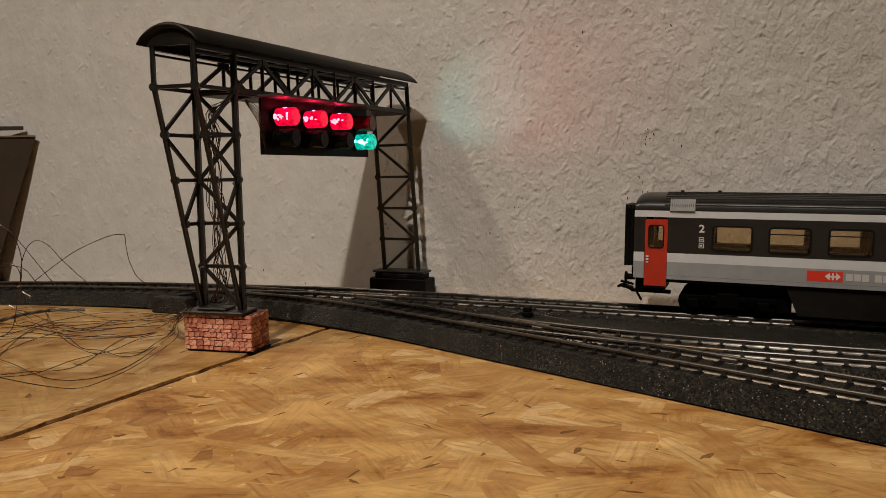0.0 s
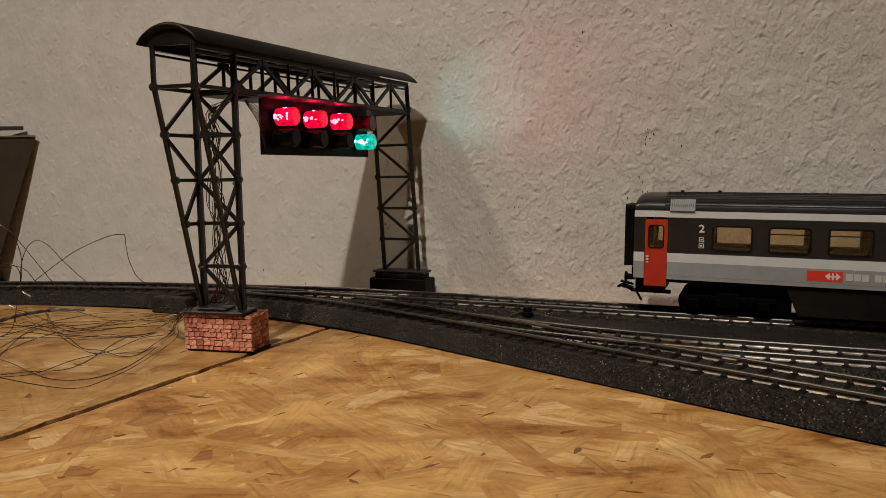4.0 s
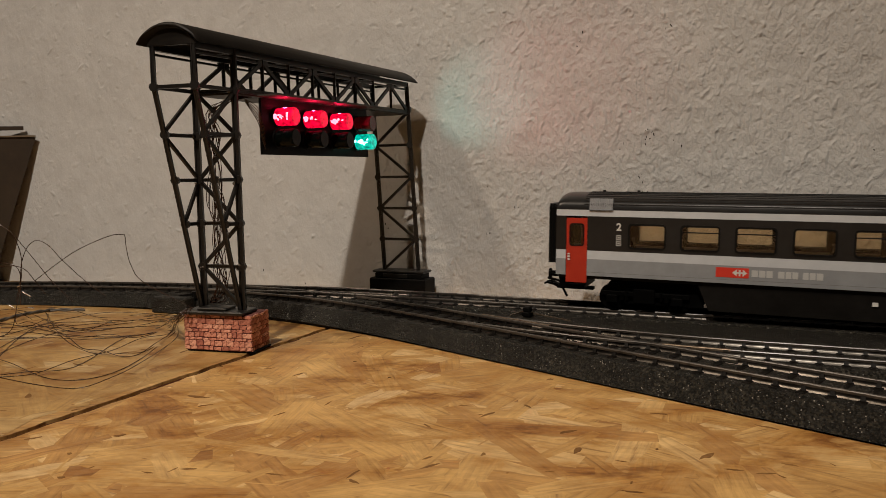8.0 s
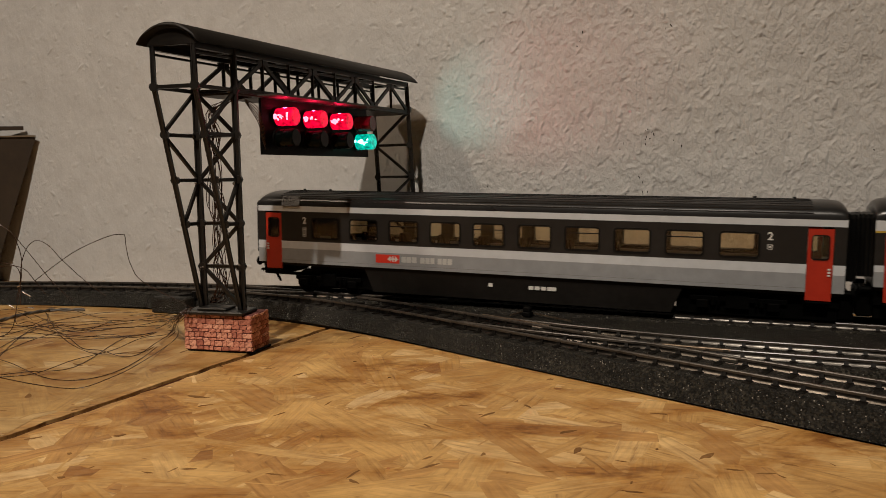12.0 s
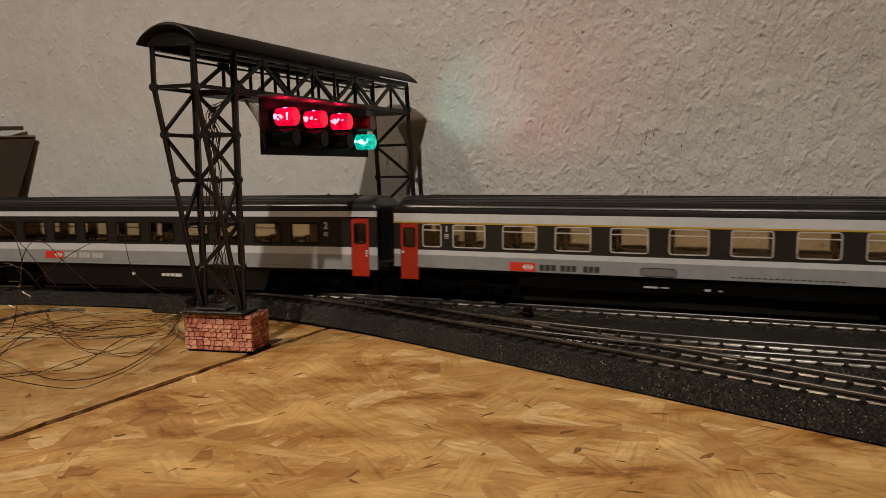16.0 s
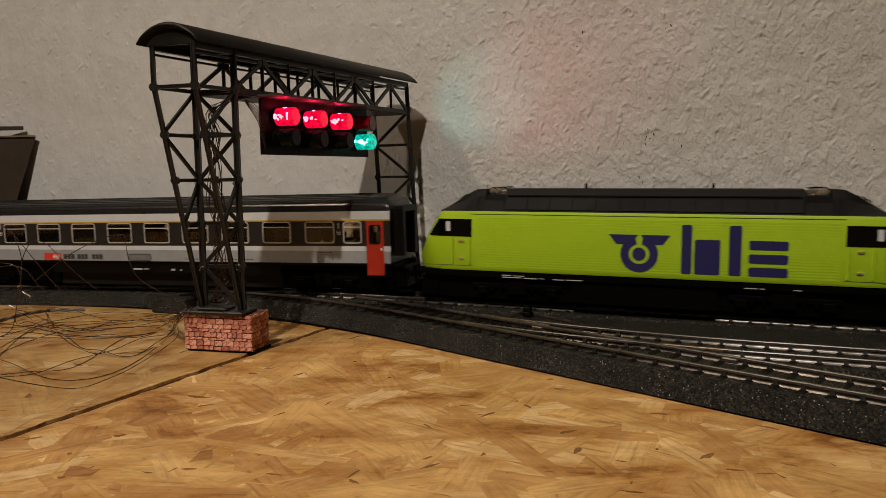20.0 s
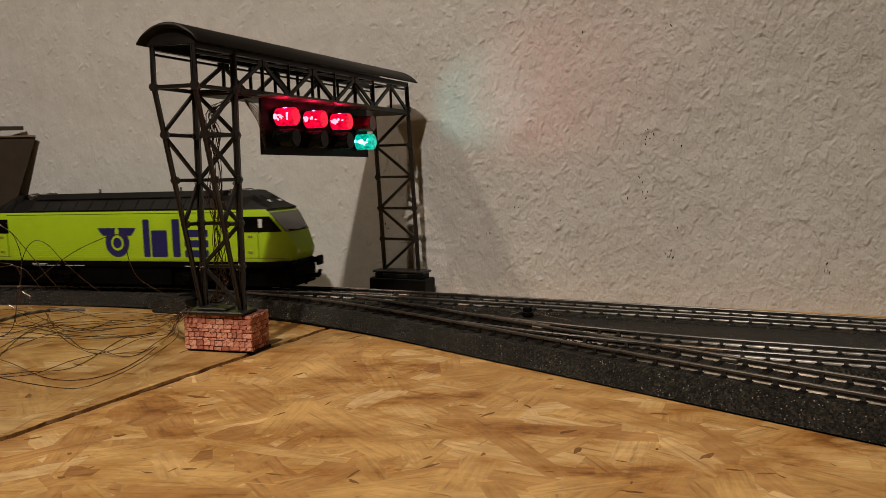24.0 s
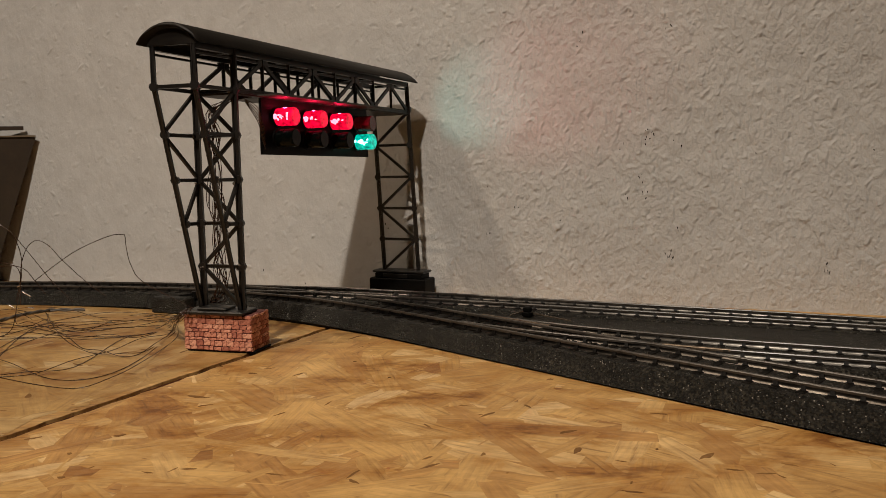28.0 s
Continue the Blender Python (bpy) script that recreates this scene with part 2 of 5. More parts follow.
COMPARTMENT = grained("shaded_brown_compartment", (0.004, 0.003, 0.002), (0.010, 0.0075, 0.005), 60, (0.55, 0.7), spec=0.08)
STEEL_DARK = grained("blackened_metal", (0.0007, 0.0007, 0.0007), (0.002, 0.002, 0.002), 600, (0.45, 0.6), spec=0.045)
SKIRT = grained("underfloor_skirt_paint", (0.006, 0.0053, 0.0047), (0.012, 0.0108, 0.0097), 300, (0.4, 0.55), spec=0.15)
LIME = grained("lime_lacquer", (0.305, 0.485, 0.010), (0.36, 0.56, 0.016), 150, (0.3, 0.42))
LOCO_ROOF = grained("loco_roof_grey", (0.0035, 0.0032, 0.003), (0.008, 0.0073, 0.007), 250, (0.42, 0.55), spec=0.11)
LOCO_PANEL = grained("roof_side_panel", (0.006, 0.006, 0.0064), (0.012, 0.012, 0.0126), 250, (0.4, 0.55), spec=0.16)
BLUE = material("blue_print", (0.010, 0.012, 0.09), 0.35)
SILVER = material("bright_metal", (0.65, 0.62, 0.58), 0.28, 1.0)
RED_ON = glow_lens("red_lens_lit", (1.0, 0.002, 0.042), 0.45, 1.5)
RED_CORE = glow("red_core_glints", (1.0, 0.26, 0.36), 2.4)
GREEN_ON = glow_lens("green_lens_lit", (0.0, 0.58, 0.42), 0.3, 1.25)
GREEN_CORE = glow("green_core_glints", (0.25, 1.0, 0.8), 4.0)
RED_HIDDEN = glow("red_hidden_glow", (1.0, 0.01, 0.07), 900.0)
RED_OFF = material("red_lens_dark", (0.10, 0.004, 0.008), 0.12)
CLEAR_OFF = material("smoked_lens_dark", (0.002, 0.0035, 0.003), 0.14, Specular_IOR_Level=0.12)
BOARD = grained("signal_board_paint", (0.0012, 0.0011, 0.0011), (0.0035, 0.0033, 0.0033), 500, (0.35, 0.5), spec=0.12)
HOOD = grained("signal_hood", (0.05, 0.045, 0.04), (0.08, 0.07, 0.062), 500, (0.4, 0.55), spec=0.2)
GLUE = material("dried_glue", (0.12, 0.105, 0.09), 0.35)
JOINT_BROWN = grained("joint_red_brown", (0.045, 0.014, 0.006), (0.12, 0.045, 0.018), 500, (0.8, 0.95), 0.5, 0.0004, spec=0.1)
PIT = grained("dark_pit", (0.006, 0.005, 0.004), (0.03, 0.024, 0.018), 900, (0.85, 0.95), spec=0.05)
DECK = grained("walkway_dark_brown", (0.02, 0.016, 0.012), (0.035, 0.028, 0.022), 700, (0.4, 0.55), spec=0.15)


# ---- mesh helpers, in millimetres ----
def mesh_of(name, verts, faces, mat, smooth=False):
    me = bpy.data.meshes.new(name)
    me.from_pydata([(x * MM, y * MM, z * MM) for x, y, z in verts], [], faces)
    me.materials.append(mat)
    if smooth:
        me.polygons.foreach_set("use_smooth", [True] * len(me.polygons))
        if len(faces) < 20000:
            me.set_sharp_from_angle(angle=radians(80))
    me.update()
    return me


def put(name, verts, faces, mat, parent=None, label="", smooth=False):
    ob = new(name, mesh_of(name, verts, faces, mat, smooth))
    if parent:
        ob.parent = parent
    if label:
        tagged(ob, label)
    return ob


class Build:
    """Collects solids for one mesh."""

    def __init__(self):
        self.v, self.f = [], []

    def add(self, verts, faces):
        o = len(self.v)
        self.v += [tuple(p) for p in verts]
        self.f += [tuple(i + o for i in q) for q in faces]
        return self

    def box(self, x0, x1, y0, y1, z0, z1, c=0.0):
        """A box; c chamfers its upright and level edges."""
        if c <= 0:
            v = [(x, y, z) for z in (z0, z1) for y in (y0, y1) for x in (x0, x1)]
            return self.add(v, [(0, 2, 3, 1), (4, 5, 7, 6), (0, 1, 5, 4), (2, 6, 7, 3), (0, 4, 6, 2), (1, 3, 7, 5)])
        rings = []
        for z, k in ((z0, c), (z0 + c, 0), (z1 - c, 0), (z1, c)):
            a, b, d, e = x0 + k, x1 - k, y0 + k, y1 - k
            q = c * 0.6
            rings.append([(a + q, d, z), (b - q, d, z), (b, d + q, z), (b, e - q, z), (b - q, e, z), (a + q, e, z), (a, e - q, z), (a, d + q, z)])
        return self.loft(rings, True)

    def loft(self, rings, caps=True, closed=True):
        n = len(rings[0])
        v = [p for r in rings for p in r]
        f = []
        for i in range(len(rings) - 1):
            for j in range(n if closed else n - 1):
                k = (j + 1) % n
                f.append((i * n + j, i * n + k, (i + 1) * n + k, (i + 1) * n + j))
        if caps:
            f.append(tuple(reversed(range(n))))
            f.append(tuple((len(rings) - 1) * n + j for j in range(n)))
        return self.add(v, f)

    def bar(self, a, b, w, h=None, sides=4):
        """A bar from a to b, w thick across and h high."""
        a, b = Vector(a), Vector(b)
        h = h or w
        d = (b - a).normalized()
        up = Vector((0, 0, 1)) if abs(d.z) < 0.9 else Vector((1, 0, 0))
        s = d.cross(up).normalized()
        u = s.cross(d)
        ring = lambda p: [tuple(p + s * (w / 2 * math.cos(t) * q) + u * (h / 2 * math.sin(t) * q))
                          for t in [2 * math.pi * (i + 0.5) / sides for i in range(sides)] for q in [1.4142 if sides == 4 else 1.0]]
        return self.loft([ring(a), ring(b)])

    def channel(self, a, b, w):
        """A bar of H profile, its grooves facing across."""
        a, b = Vector(a), Vector(b)
        d = (b - a).normalized()
        up = Vector((0, 0, 1)) if abs(d.z) < 0.8 else Vector((1, 0, 0))
        s = d.cross(up).normalized()
        u = s.cross(d)
        shape = [(-0.5, -0.5), (0.5, -0.5), (0.5, -0.24), (0.26, -0.2), (0.26, 0.2), (0.5, 0.24), (0.5, 0.5), (-0.5, 0.5), (-0.5, 0.24), (-0.26, 0.2), (-0.26, -0.2), (-0.5, -0.24)]
        return self.loft([[tuple(p + s * (w * k) + u * (w * m)) for k, m in shape] for p in (a, b)])

    def tube(self, p, axis, r0, r1, length, n=16, caps=True):
        axis = Vector(axis).normalized()
        up = Vector((0, 0, 1)) if abs(axis.z) < 0.9 else Vector((1, 0, 0))
        s = axis.cross(up).normalized()
        u = s.cross(axis)
        p = Vector(p)
        ring = lambda q, r: [tuple(q + s * (r * math.cos(2 * math.pi * i / n)) + u * (r * math.sin(2 * math.pi * i / n))) for i in range(n)]
        return self.loft([ring(p, r0), ring(p + axis * length, r1)], caps)

    def weld(self):
        """Joins the corners that touch."""
        seen, to, v = {}, [], []
        for p in self.v:
            k = tuple(round(c, 3) for c in p)
            if k not in seen:
                seen[k] = len(v)
                v.append(p)
            to.append(seen[k])
        self.v = v
        self.f = [tuple(to[i] for i in q) for q in self.f]
        return self

    def done(self, name, mat, parent=None, label="", smooth=False):
        return put(name, self.v, self.f, mat, parent, label, smooth)


def rounded(x0, x1, z0, z1, r, n=4):
    """The outline of a rounded rectangle."""
    out = []
    for cx, cz, a0 in ((x1 - r, z0 + r, -90), (x1 - r, z1 - r, 0), (x0 + r, z1 - r, 90), (x0 + r, z0 + r, 180)):
        for i in range(n + 1):
            a = radians(a0 + 90 * i / n)
            out.append((cx + r * math.cos(a), cz + r * math.sin(a)))
    return out


def empty(name, label, category, group="", kind="", at=None):
    ob = new(name)
    ob.empty_display_size = 0.02
    if at is not None:
        ob.matrix_world = at
    return tagged(ob, label, category, group, kind)


# ---- the setting ----
WALL_A = radians(-17.3)
WALL_AT = (-20.0, 424.5)
WALL_T = (math.cos(WALL_A), math.sin(WALL_A))


def wall_point(u, out, z):
    """u along the wall, out towards the room, from the wall's mark behind the gantry."""
    return (WALL_AT[0] + WALL_T[0] * u + WALL_T[1] * out, WALL_AT[1] + WALL_T[1] * u - WALL_T[0] * out, z)


def soft_noise(shape, cells, rng):
    """Smooth value noise on a grid."""
    h, w = shape
    ch, cw = int(cells * h / w) + 3, int(cells) + 3
    g = rng.random((ch, cw))
    y, x = np.linspace(0, ch - 2.001, h), np.linspace(0, cw - 2.001, w)
    yi, xi = y.astype(int), x.astype(int)
    fy, fx = (y - yi)[:, None], (x - xi)[None, :]
    fy, fx = fy * fy * (3 - 2 * fy), fx * fx * (3 - 2 * fx)
    a, b = g[yi][:, xi], g[yi][:, xi + 1]
    c, d = g[yi + 1][:, xi], g[yi + 1][:, xi + 1]
    return (a * (1 - fx) + b * fx) * (1 - fy) + (c * (1 - fx) + d * fx) * fy


def wall_north():
    """The rough plaster wall: trowel ridges and blobs as real relief."""
    rng = np.random.default_rng(5)
    nu, nz = 1320, 385
    us, zs = np.linspace(-380, 340, nu), np.linspace(-2, 208, nz)
    wave = soft_noise((nz, nu), 11, rng)
    slow = soft_noise((nz, nu), 34, rng)
    lump = soft_noise((nz, nu), 95, rng)
    grain = soft_noise((nz, nu), 230, rng)
    grit = soft_noise((nz, nu), 470, rng)
    # the plaster is coarser to the east of the gantry
    east = np.clip((us + 60) / 120, 0, 1)[None, :]
    out = 0.9 * (wave - 0.5) + 0.35 * slow + 0.20 * lump + (0.08 + 0.14 * east) * grain + (0.05 + 0.14 * east) * grit
    # dabs and lips that the trowel left: steep below, running out softly above
    du, dz = us[1] - us[0], zs[1] - zs[0]
    for k in range(6200):
        cu, cz = rng.uniform(-375, 335), rng.uniform(0, 205)
        right = cu > -20 or rng.random() < 0.2
        if not right and k % 3:
            continue
        long = k % 14 == 0
        half_l, half_w = (rng.uniform(2.0, 3.6), rng.uniform(0.7, 1.3)) if long else (rng.uniform(0.7, 2.0), rng.uniform(0.6, 1.3)) if right else (rng.uniform(1.2, 2.6), rng.uniform(1.0, 1.9))
        tall = (rng.uniform(0.10, 0.46) if right else rng.uniform(0.08, 0.26)) * (1 if rng.random() < 0.66 else -0.8)
        turn = rng.normal(0.5, 0.6) if long else rng.normal(1.15, 0.6)
        i0, i1 = int(max(0, (cu - 5 - us[0]) / du)), int(min(nu, (cu + 5 - us[0]) / du))
        j0, j1 = int(max(0, (cz - 5 - zs[0]) / dz)), int(min(nz, (cz + 5 - zs[0]) / dz))
        pu, pz = np.meshgrid(us[i0:i1] - cu, zs[j0:j1] - cz)
        rough = grit[j0:j1, i0:i1] + grain[j0:j1, i0:i1] - 1.0
        a = (pu * math.cos(turn) + pz * math.sin(turn)) / half_l + 0.55 * rough
        c = (pz * math.cos(turn) - pu * math.sin(turn)) / half_w + 0.8 * rough
        c = np.where(c < 0, c * 1.9, c)
        out[j0:j1, i0:i1] += tall * np.exp(-(a * a + c * c) ** 2.2)
    uu, zz = np.meshgrid(us, zs)
    # the wall bows a little towards the room at both ends
    out = np.clip(out - 1.0, -1.8, 2.2) + np.where(uu > 0, 8.5 * (uu / 243) ** 2, 4.0 * (uu / 310) ** 2)
    x = WALL_AT[0] + WALL_T[0] * uu + WALL_T[1] * out
    y = WALL_AT[1] + WALL_T[1] * uu - WALL_T[0] * out
    verts = np.stack([x, y, zz], -1).reshape(-1, 3)
    i = np.arange(nu * nz).reshape(nz, nu)
    faces = np.stack([i[:-1, :-1], i[:-1, 1:], i[1:, 1:], i[1:, :-1]], -1).reshape(-1, 4)
    ob = put("wall_north", verts.tolist(), faces.tolist(), PLASTER, smooth=True)
    tagged(ob, "off-white wall of rough trowelled plaster with small dark flecks", "wall", kind="structure")
    # dark pits where the plaster broke out, in short upright runs
    pits = Build()
    for cu, cz, many, tall in ((121, 83.3, 2, 2), (135, 91, 5, 4), (133, 86.4, 3, 2.5), (150, 85.4, 2, 2), (130, 66, 3, 4), (132.5, 57.5, 4, 3.5), (144, 144.2, 3, 1), (99, 141, 3, 4),
                               (238, 79, 1, 1), (62, 51, 2, 2), (49, 39, 2, 3), (149, 38.5, 2, 3), (144.5, 30, 3, 5), (145, 26, 3, 2), (125, 54, 2, 5), (177, 62.5, 1, 2),
                               (187, 79.5, 1, 2), (220, 23, 5, 3), (149, 25.7, 1, 1), (88, 44.8, 1, 1), (47, 63.7, 1, 1), (-69, 4, 1, 2), (-96, 12, 1, 2), (-12, 40, 2, 6)):
        for _ in range(many):
            u, z = cu + rng.normal(0, 1.3), cz + rng.uniform(-tall, tall)
            j, i = int((z - zs[0]) / dz), int((u - us[0]) / du)
            w, h, lean = rng.uniform(0.12, 0.4), rng.uniform(0.3, 1.2), rng.uniform(-0.4, 0.4)
            ring = [(u + w * math.cos(t) * rng.uniform(0.6, 1.2) + lean * h * math.sin(t), z + h * math.sin(t) * rng.uniform(0.7, 1.1)) for t in np.arange(6) * math.pi / 3]
            pits.loft([[wall_point(p, out[j, i] - 0.5, q) for p, q in ring], [wall_point(p, out[j, i] + 0.07, q) for p, q in ring]])
    tagged(pits.done("plaster_pits", PIT), "small dark pits and cracks broken into the plaster", "pits", kind="stuff")
    slab = Build()
    corners = lambda z: [wall_point(-2600, -3.0, z), wall_point(2600, -3.0, z), wall_point(2600, -120, z), wall_point(-2600, -120, z)]
    slab.loft([corners(-20), corners(2400)])
    tagged(slab.done("wall_north_core", WALL_PLAIN), "plain plastered wall running on past the layout", "wall", kind="structure")


def room():
    """Plain walls and a ceiling close the room behind the camera."""
    for name, box in (("wall_south", (-2600, 2600, -2400, -2280, -20, 2400)), ("wall_west", (-2400, -2280, -2280, 1500, -20, 2400)),
                      ("wall_east", (2280, 2400, -2280, 1500, -20, 2400))):
        tagged(Build().box(*box).done(name, WALL_PLAIN), "plain light plastered room wall", "wall", kind="structure")
    tagged(Build().box(-2600, 2600, -2400, 1500, 2400, 2500).done("ceiling", WALL_PLAIN), "plain light ceiling of the room", "ceiling", kind="structure")


GAP_A, GAP_B = (-54.7, 332.5), (-122.1, 192.8)


def boards():
    """Strand-board decking: two sheets that meet in an open, slightly crooked joint."""
    d = Vector((GAP_A[0] - GAP_B[0], GAP_A[1] - GAP_B[1])).normalized()
    rng = random.Random(3)
    ts = [-2600, -1200, -500] + list(range(-300, 420, 4)) + [700, 1300]
    for side, name in ((-1, "board_sheet_west"), (1, "board_sheet_east")):
        edge = []
        for t in ts:
            k = 1.75 + (rng.uniform(-0.7, 0.55) if -320 < t < 420 else 0)
            edge.append((GAP_A[0] + d.x * t + side * k * d.y, GAP_A[1] + d.y * t - side * k * d.x))
        far = [(side * 2600, edge[-1][1] + 400), (side * 2600, edge[0][1] - 400)]
        ring = edge + far
        if side < 0:
            ring = list(reversed(ring))
        b = Build()
        b.loft([[(x, y, z) for x, y in ring] for z in (-18.0, 0.0)])
        ob = b.done(name, OSB)
        tagged(ob, "honey-coloured strand board sheet with an open joint along its edge", "board", kind="structure")
    # a dark red-brown strip fills the gap just below the sheets' top
    a, e = (GAP_A[0] + d.x * 300, GAP_A[1] + d.y * 300), (GAP_A[0] - d.x * 420, GAP_A[1] - d.y * 420)
    tagged(Build().bar((*a, -2.2), (*e, -2.2), 4.6, 2.4).done("joint_filling", JOINT_BROWN), "dark red-brown strip set in the board joint", "dirt", kind="structure")
    tagged(Build().box(-2600, 2600, -2400, 1500, -60, -18.5).done("floor", OSB), "board floor under the layout sheets", "floor", kind="structure")


def bark_flecks():
    """Short dark strokes of bark and end grain pressed into the sheets at all angles."""
    rng = random.Random(29)
    b = Build()
    for _ in range(280):
        y = 60 + 330 * rng.random() ** 1.3
        x, a = rng.uniform(-1, 1) * (y * 0.66 + 20), rng.uniform(-0.4, 1.3) if rng.random() < 0.6 else rng.uniform(0, math.pi)
        long, wide = rng.uniform(0.8, 4.2) * (0.5 + y / 400), rng.uniform(0.25, 0.95) * (0.5 + y / 400)
        ring = []
        for k in range(7):
            t = 2 * math.pi * k / 7
            u, w = long * math.cos(t) * rng.uniform(0.4, 1.2), wide * math.sin(t) * rng.uniform(0.4, 1.5)
            ring.append((x + u * math.cos(a) - w * math.sin(a), y + u * math.sin(a) + w * math.cos(a)))
        b.loft([[(px, py, z) for px, py in ring] for z in (0.02, 0.135)])
    tagged(b.done("bark_flecks", BARK), "short dark brown bark flecks in the board's surface", "bark flecks", kind="stuff")


def strands():
    """Flat pressed wood strands that make up the visible top of the sheets."""
    d = Vector((GAP_A[0] - GAP_B[0], GAP_A[1] - GAP_B[1])).normalized()
    main = math.atan2(-0.12, 1.0)
    for want, mat, tone, seed in ((1, STRAND, "mixed honey and cream", 11), (-1, STRAND_WEST, "browner honey", 12)):
        rng = random.Random(seed)
        v, f, uv = [], [], []
        for layer in range(12000):
            x, y = rng.uniform(-330, 330), 20 + 520 * rng.random() ** 1.25
            if abs(x) > y * 0.72 + 40:
                continue
            side = (x - GAP_A[0]) * d.y - (y - GAP_A[1]) * d.x
            if side * want < 2.0:
                continue
            a = main + rng.gauss(0, 0.85) + (1.2 if rng.random() < 0.12 else 0)
            length, width = rng.uniform(16, 58), rng.uniform(4.0, 15.0)
            if rng.random() < 0.22:
                length, width = rng.uniform(4, 16), rng.uniform(0.4, 1.6)
            ca, sa = math.cos(a), math.sin(a)
            z = 0.02 + 0.10 * rng.random()
            n = 5
            top, bot = [], []
            for i in range(n + 1):
                s = i / n
                w = width / 2 * (0.35 + 0.65 * math.sin(math.pi * min(max(s, 0.1), 0.9)) ** 0.6)
                off = rng.uniform(-0.12, 0.12) * width
                top.append((s * length - length / 2 + rng.uniform(-1, 1) * 0.6, off + w))
                bot.append((s * length - length / 2 + rng.uniform(-1, 1) * 0.6, off - w))
            ring = top + bot[::-1]
            pts = [(x + px * ca - py * sa, y + px * sa + py * ca) for px, py in ring]
            if any(((q[0] - GAP_A[0]) * d.y - (q[1] - GAP_A[1]) * d.x) * want < 1.3 for q in pts):
                continue
            o, shift = len(v), rng.uniform(0, 900)
            v += [(px, py, z) for px, py in pts]
            m = len(ring)
            for i in range(n):
                f.append((o + i, o + i + 1, o + m - 2 - i, o + m - 1 - i)[::-1])
                uv += [(ring[k][0] * 0.05 + shift, ring[k][1] * 0.7 + shift) for k in (i, i + 1, m - 2 - i, m - 1 - i)][::-1]
        me = mesh_of("wood_strands", v, f, mat)
        layer = me.uv_layers.new(name="grain")
        layer.data.foreach_set("uv", [c for p in uv for c in p])
        tagged(new("wood_strands", me), f"pressed wood strands of {tone} tones in the board's surface", "wood strands", kind="stuff")


# ---- the railway track ----
def sweep(line, s0, s1, step, section, closed=True):
    """A section of (offset, height over the rail top) carried along a line; heights of None mean the board."""
    b = Build()
    rings = []
    n = max(2, int(round((s1 - s0) / step)) + 1)
    for i in range(n):
        x, y, h, z = line(s0 + (s1 - s0) * i / (n - 1))
        nx, ny = -math.sin(h), -math.cos(h)
        rings.append([(x + nx * o, y + ny * o, 0.15 if q is None else z + q) for o, q in section])
    b.loft(rings, True, closed)
    return b


BED = [(18.4, None), (18.6, -9.5), (19.9, -9.35), (14.7, -2.7), (14.0, -2.3), (-14.0, -2.3), (-14.7, -2.7), (-19.9, -9.35), (-18.6, -9.5), (-18.4, None)]


def rail_section(c):
    """The bare steel web, hollow between head and foot."""
    return [(c + 1.35, -2.5), (c + 1.3, -2.42), (c + 0.98, -2.08), (c + 0.73, -1.62), (c + 0.57, -1.1), (c + 0.5, -0.5),
            (c - 0.5, -0.5), (c - 0.57, -1.1), (c - 0.73, -1.62), (c - 0.98, -2.08), (c - 1.3, -2.42), (c - 1.35, -2.5)]


def head_section(c):
    return [(c + 0.64, -1.0), (c + 0.66, -0.32), (c + 0.5, -0.06), (c + 0.3, 0.0), (c - 0.3, 0.0), (c - 0.5, -0.06), (c - 0.66, -0.32), (c - 0.64, -1.0)]


def sleeper_mesh():
    b = Build()
    b.box(-1.3, 1.3, -12.3, 12.3, -3.0, -2.0, 0.25)
    for c in (-8.25, 8.25):
        for o in (-1, 1):
            b.loft([[(x, c + o * y, z) for y, z in ((0.3, -0.75), (0.85, -0.75), (1.85, -2.4), (0.9, -2.4))] for x in (-0.65, 0.65)])
    return mesh_of("sleeper", b.v, b.f, SLEEPER)


SLEEPER_MESH = sleeper_mesh()


def track(name, label, line, s0, s1, parts_from, parts_to, drop=0.0, skip=None):
    t = empty(name, label, "model railway track", "track pieces")
    bed = [(o, q if q is None else q - drop) for o, q in BED]
    sweep(line, s0, s1, 8, bed).done("roadbed", BALLAST, t, "dark grey moulded ballast bed with grain glints painted in")
    for c in (-8.25, 8.25):
        sweep(line, s0, s1, 6, rail_section(c)).done("rail", RAIL, t, "steel rail with a bare hollow web", True)
        sweep(line, s0, s1, 6, head_section(c)).done("rail_head", RAIL_HEAD, t)
    studs, rest = Build(), Build()
    k = 0
    s = math.ceil(s0 / 7.6) * 7.6
    while s < s1:
        x, y, h, z = line(s)
        d, nrm = (math.cos(h), -math.sin(h)), (-math.sin(h), -math.cos(h))
        if parts_from <= s <= parts_to:
            ob = new("sleeper", SLEEPER_MESH)
            ob.parent = t
            ob.matrix_world = pose(x * MM, y * MM, (z - drop) * MM, 0, 0, -math.degrees(h))
        else:
            q = [(x + d[0] * a + nrm[0] * w, y + d[1] * a + nrm[1] * w) for a, w in ((-1.3, -13), (1.3, -13), (1.3, 13), (-1.3, 13))]
            rest.loft([[(px, py, z + e) for px, py in q] for e in (-2.9, -1.95)])
        studs.tube((x, y, z - 2.1), (0, 0, 1), 0.55, 0.35, 0.75, 6)
        s += 7.6
    studs.done("contact_studs", STUD, t)
    if rest.v:
        tagged(rest.done("far_sleepers", SLEEPER, t), kind="stuff")
    return t


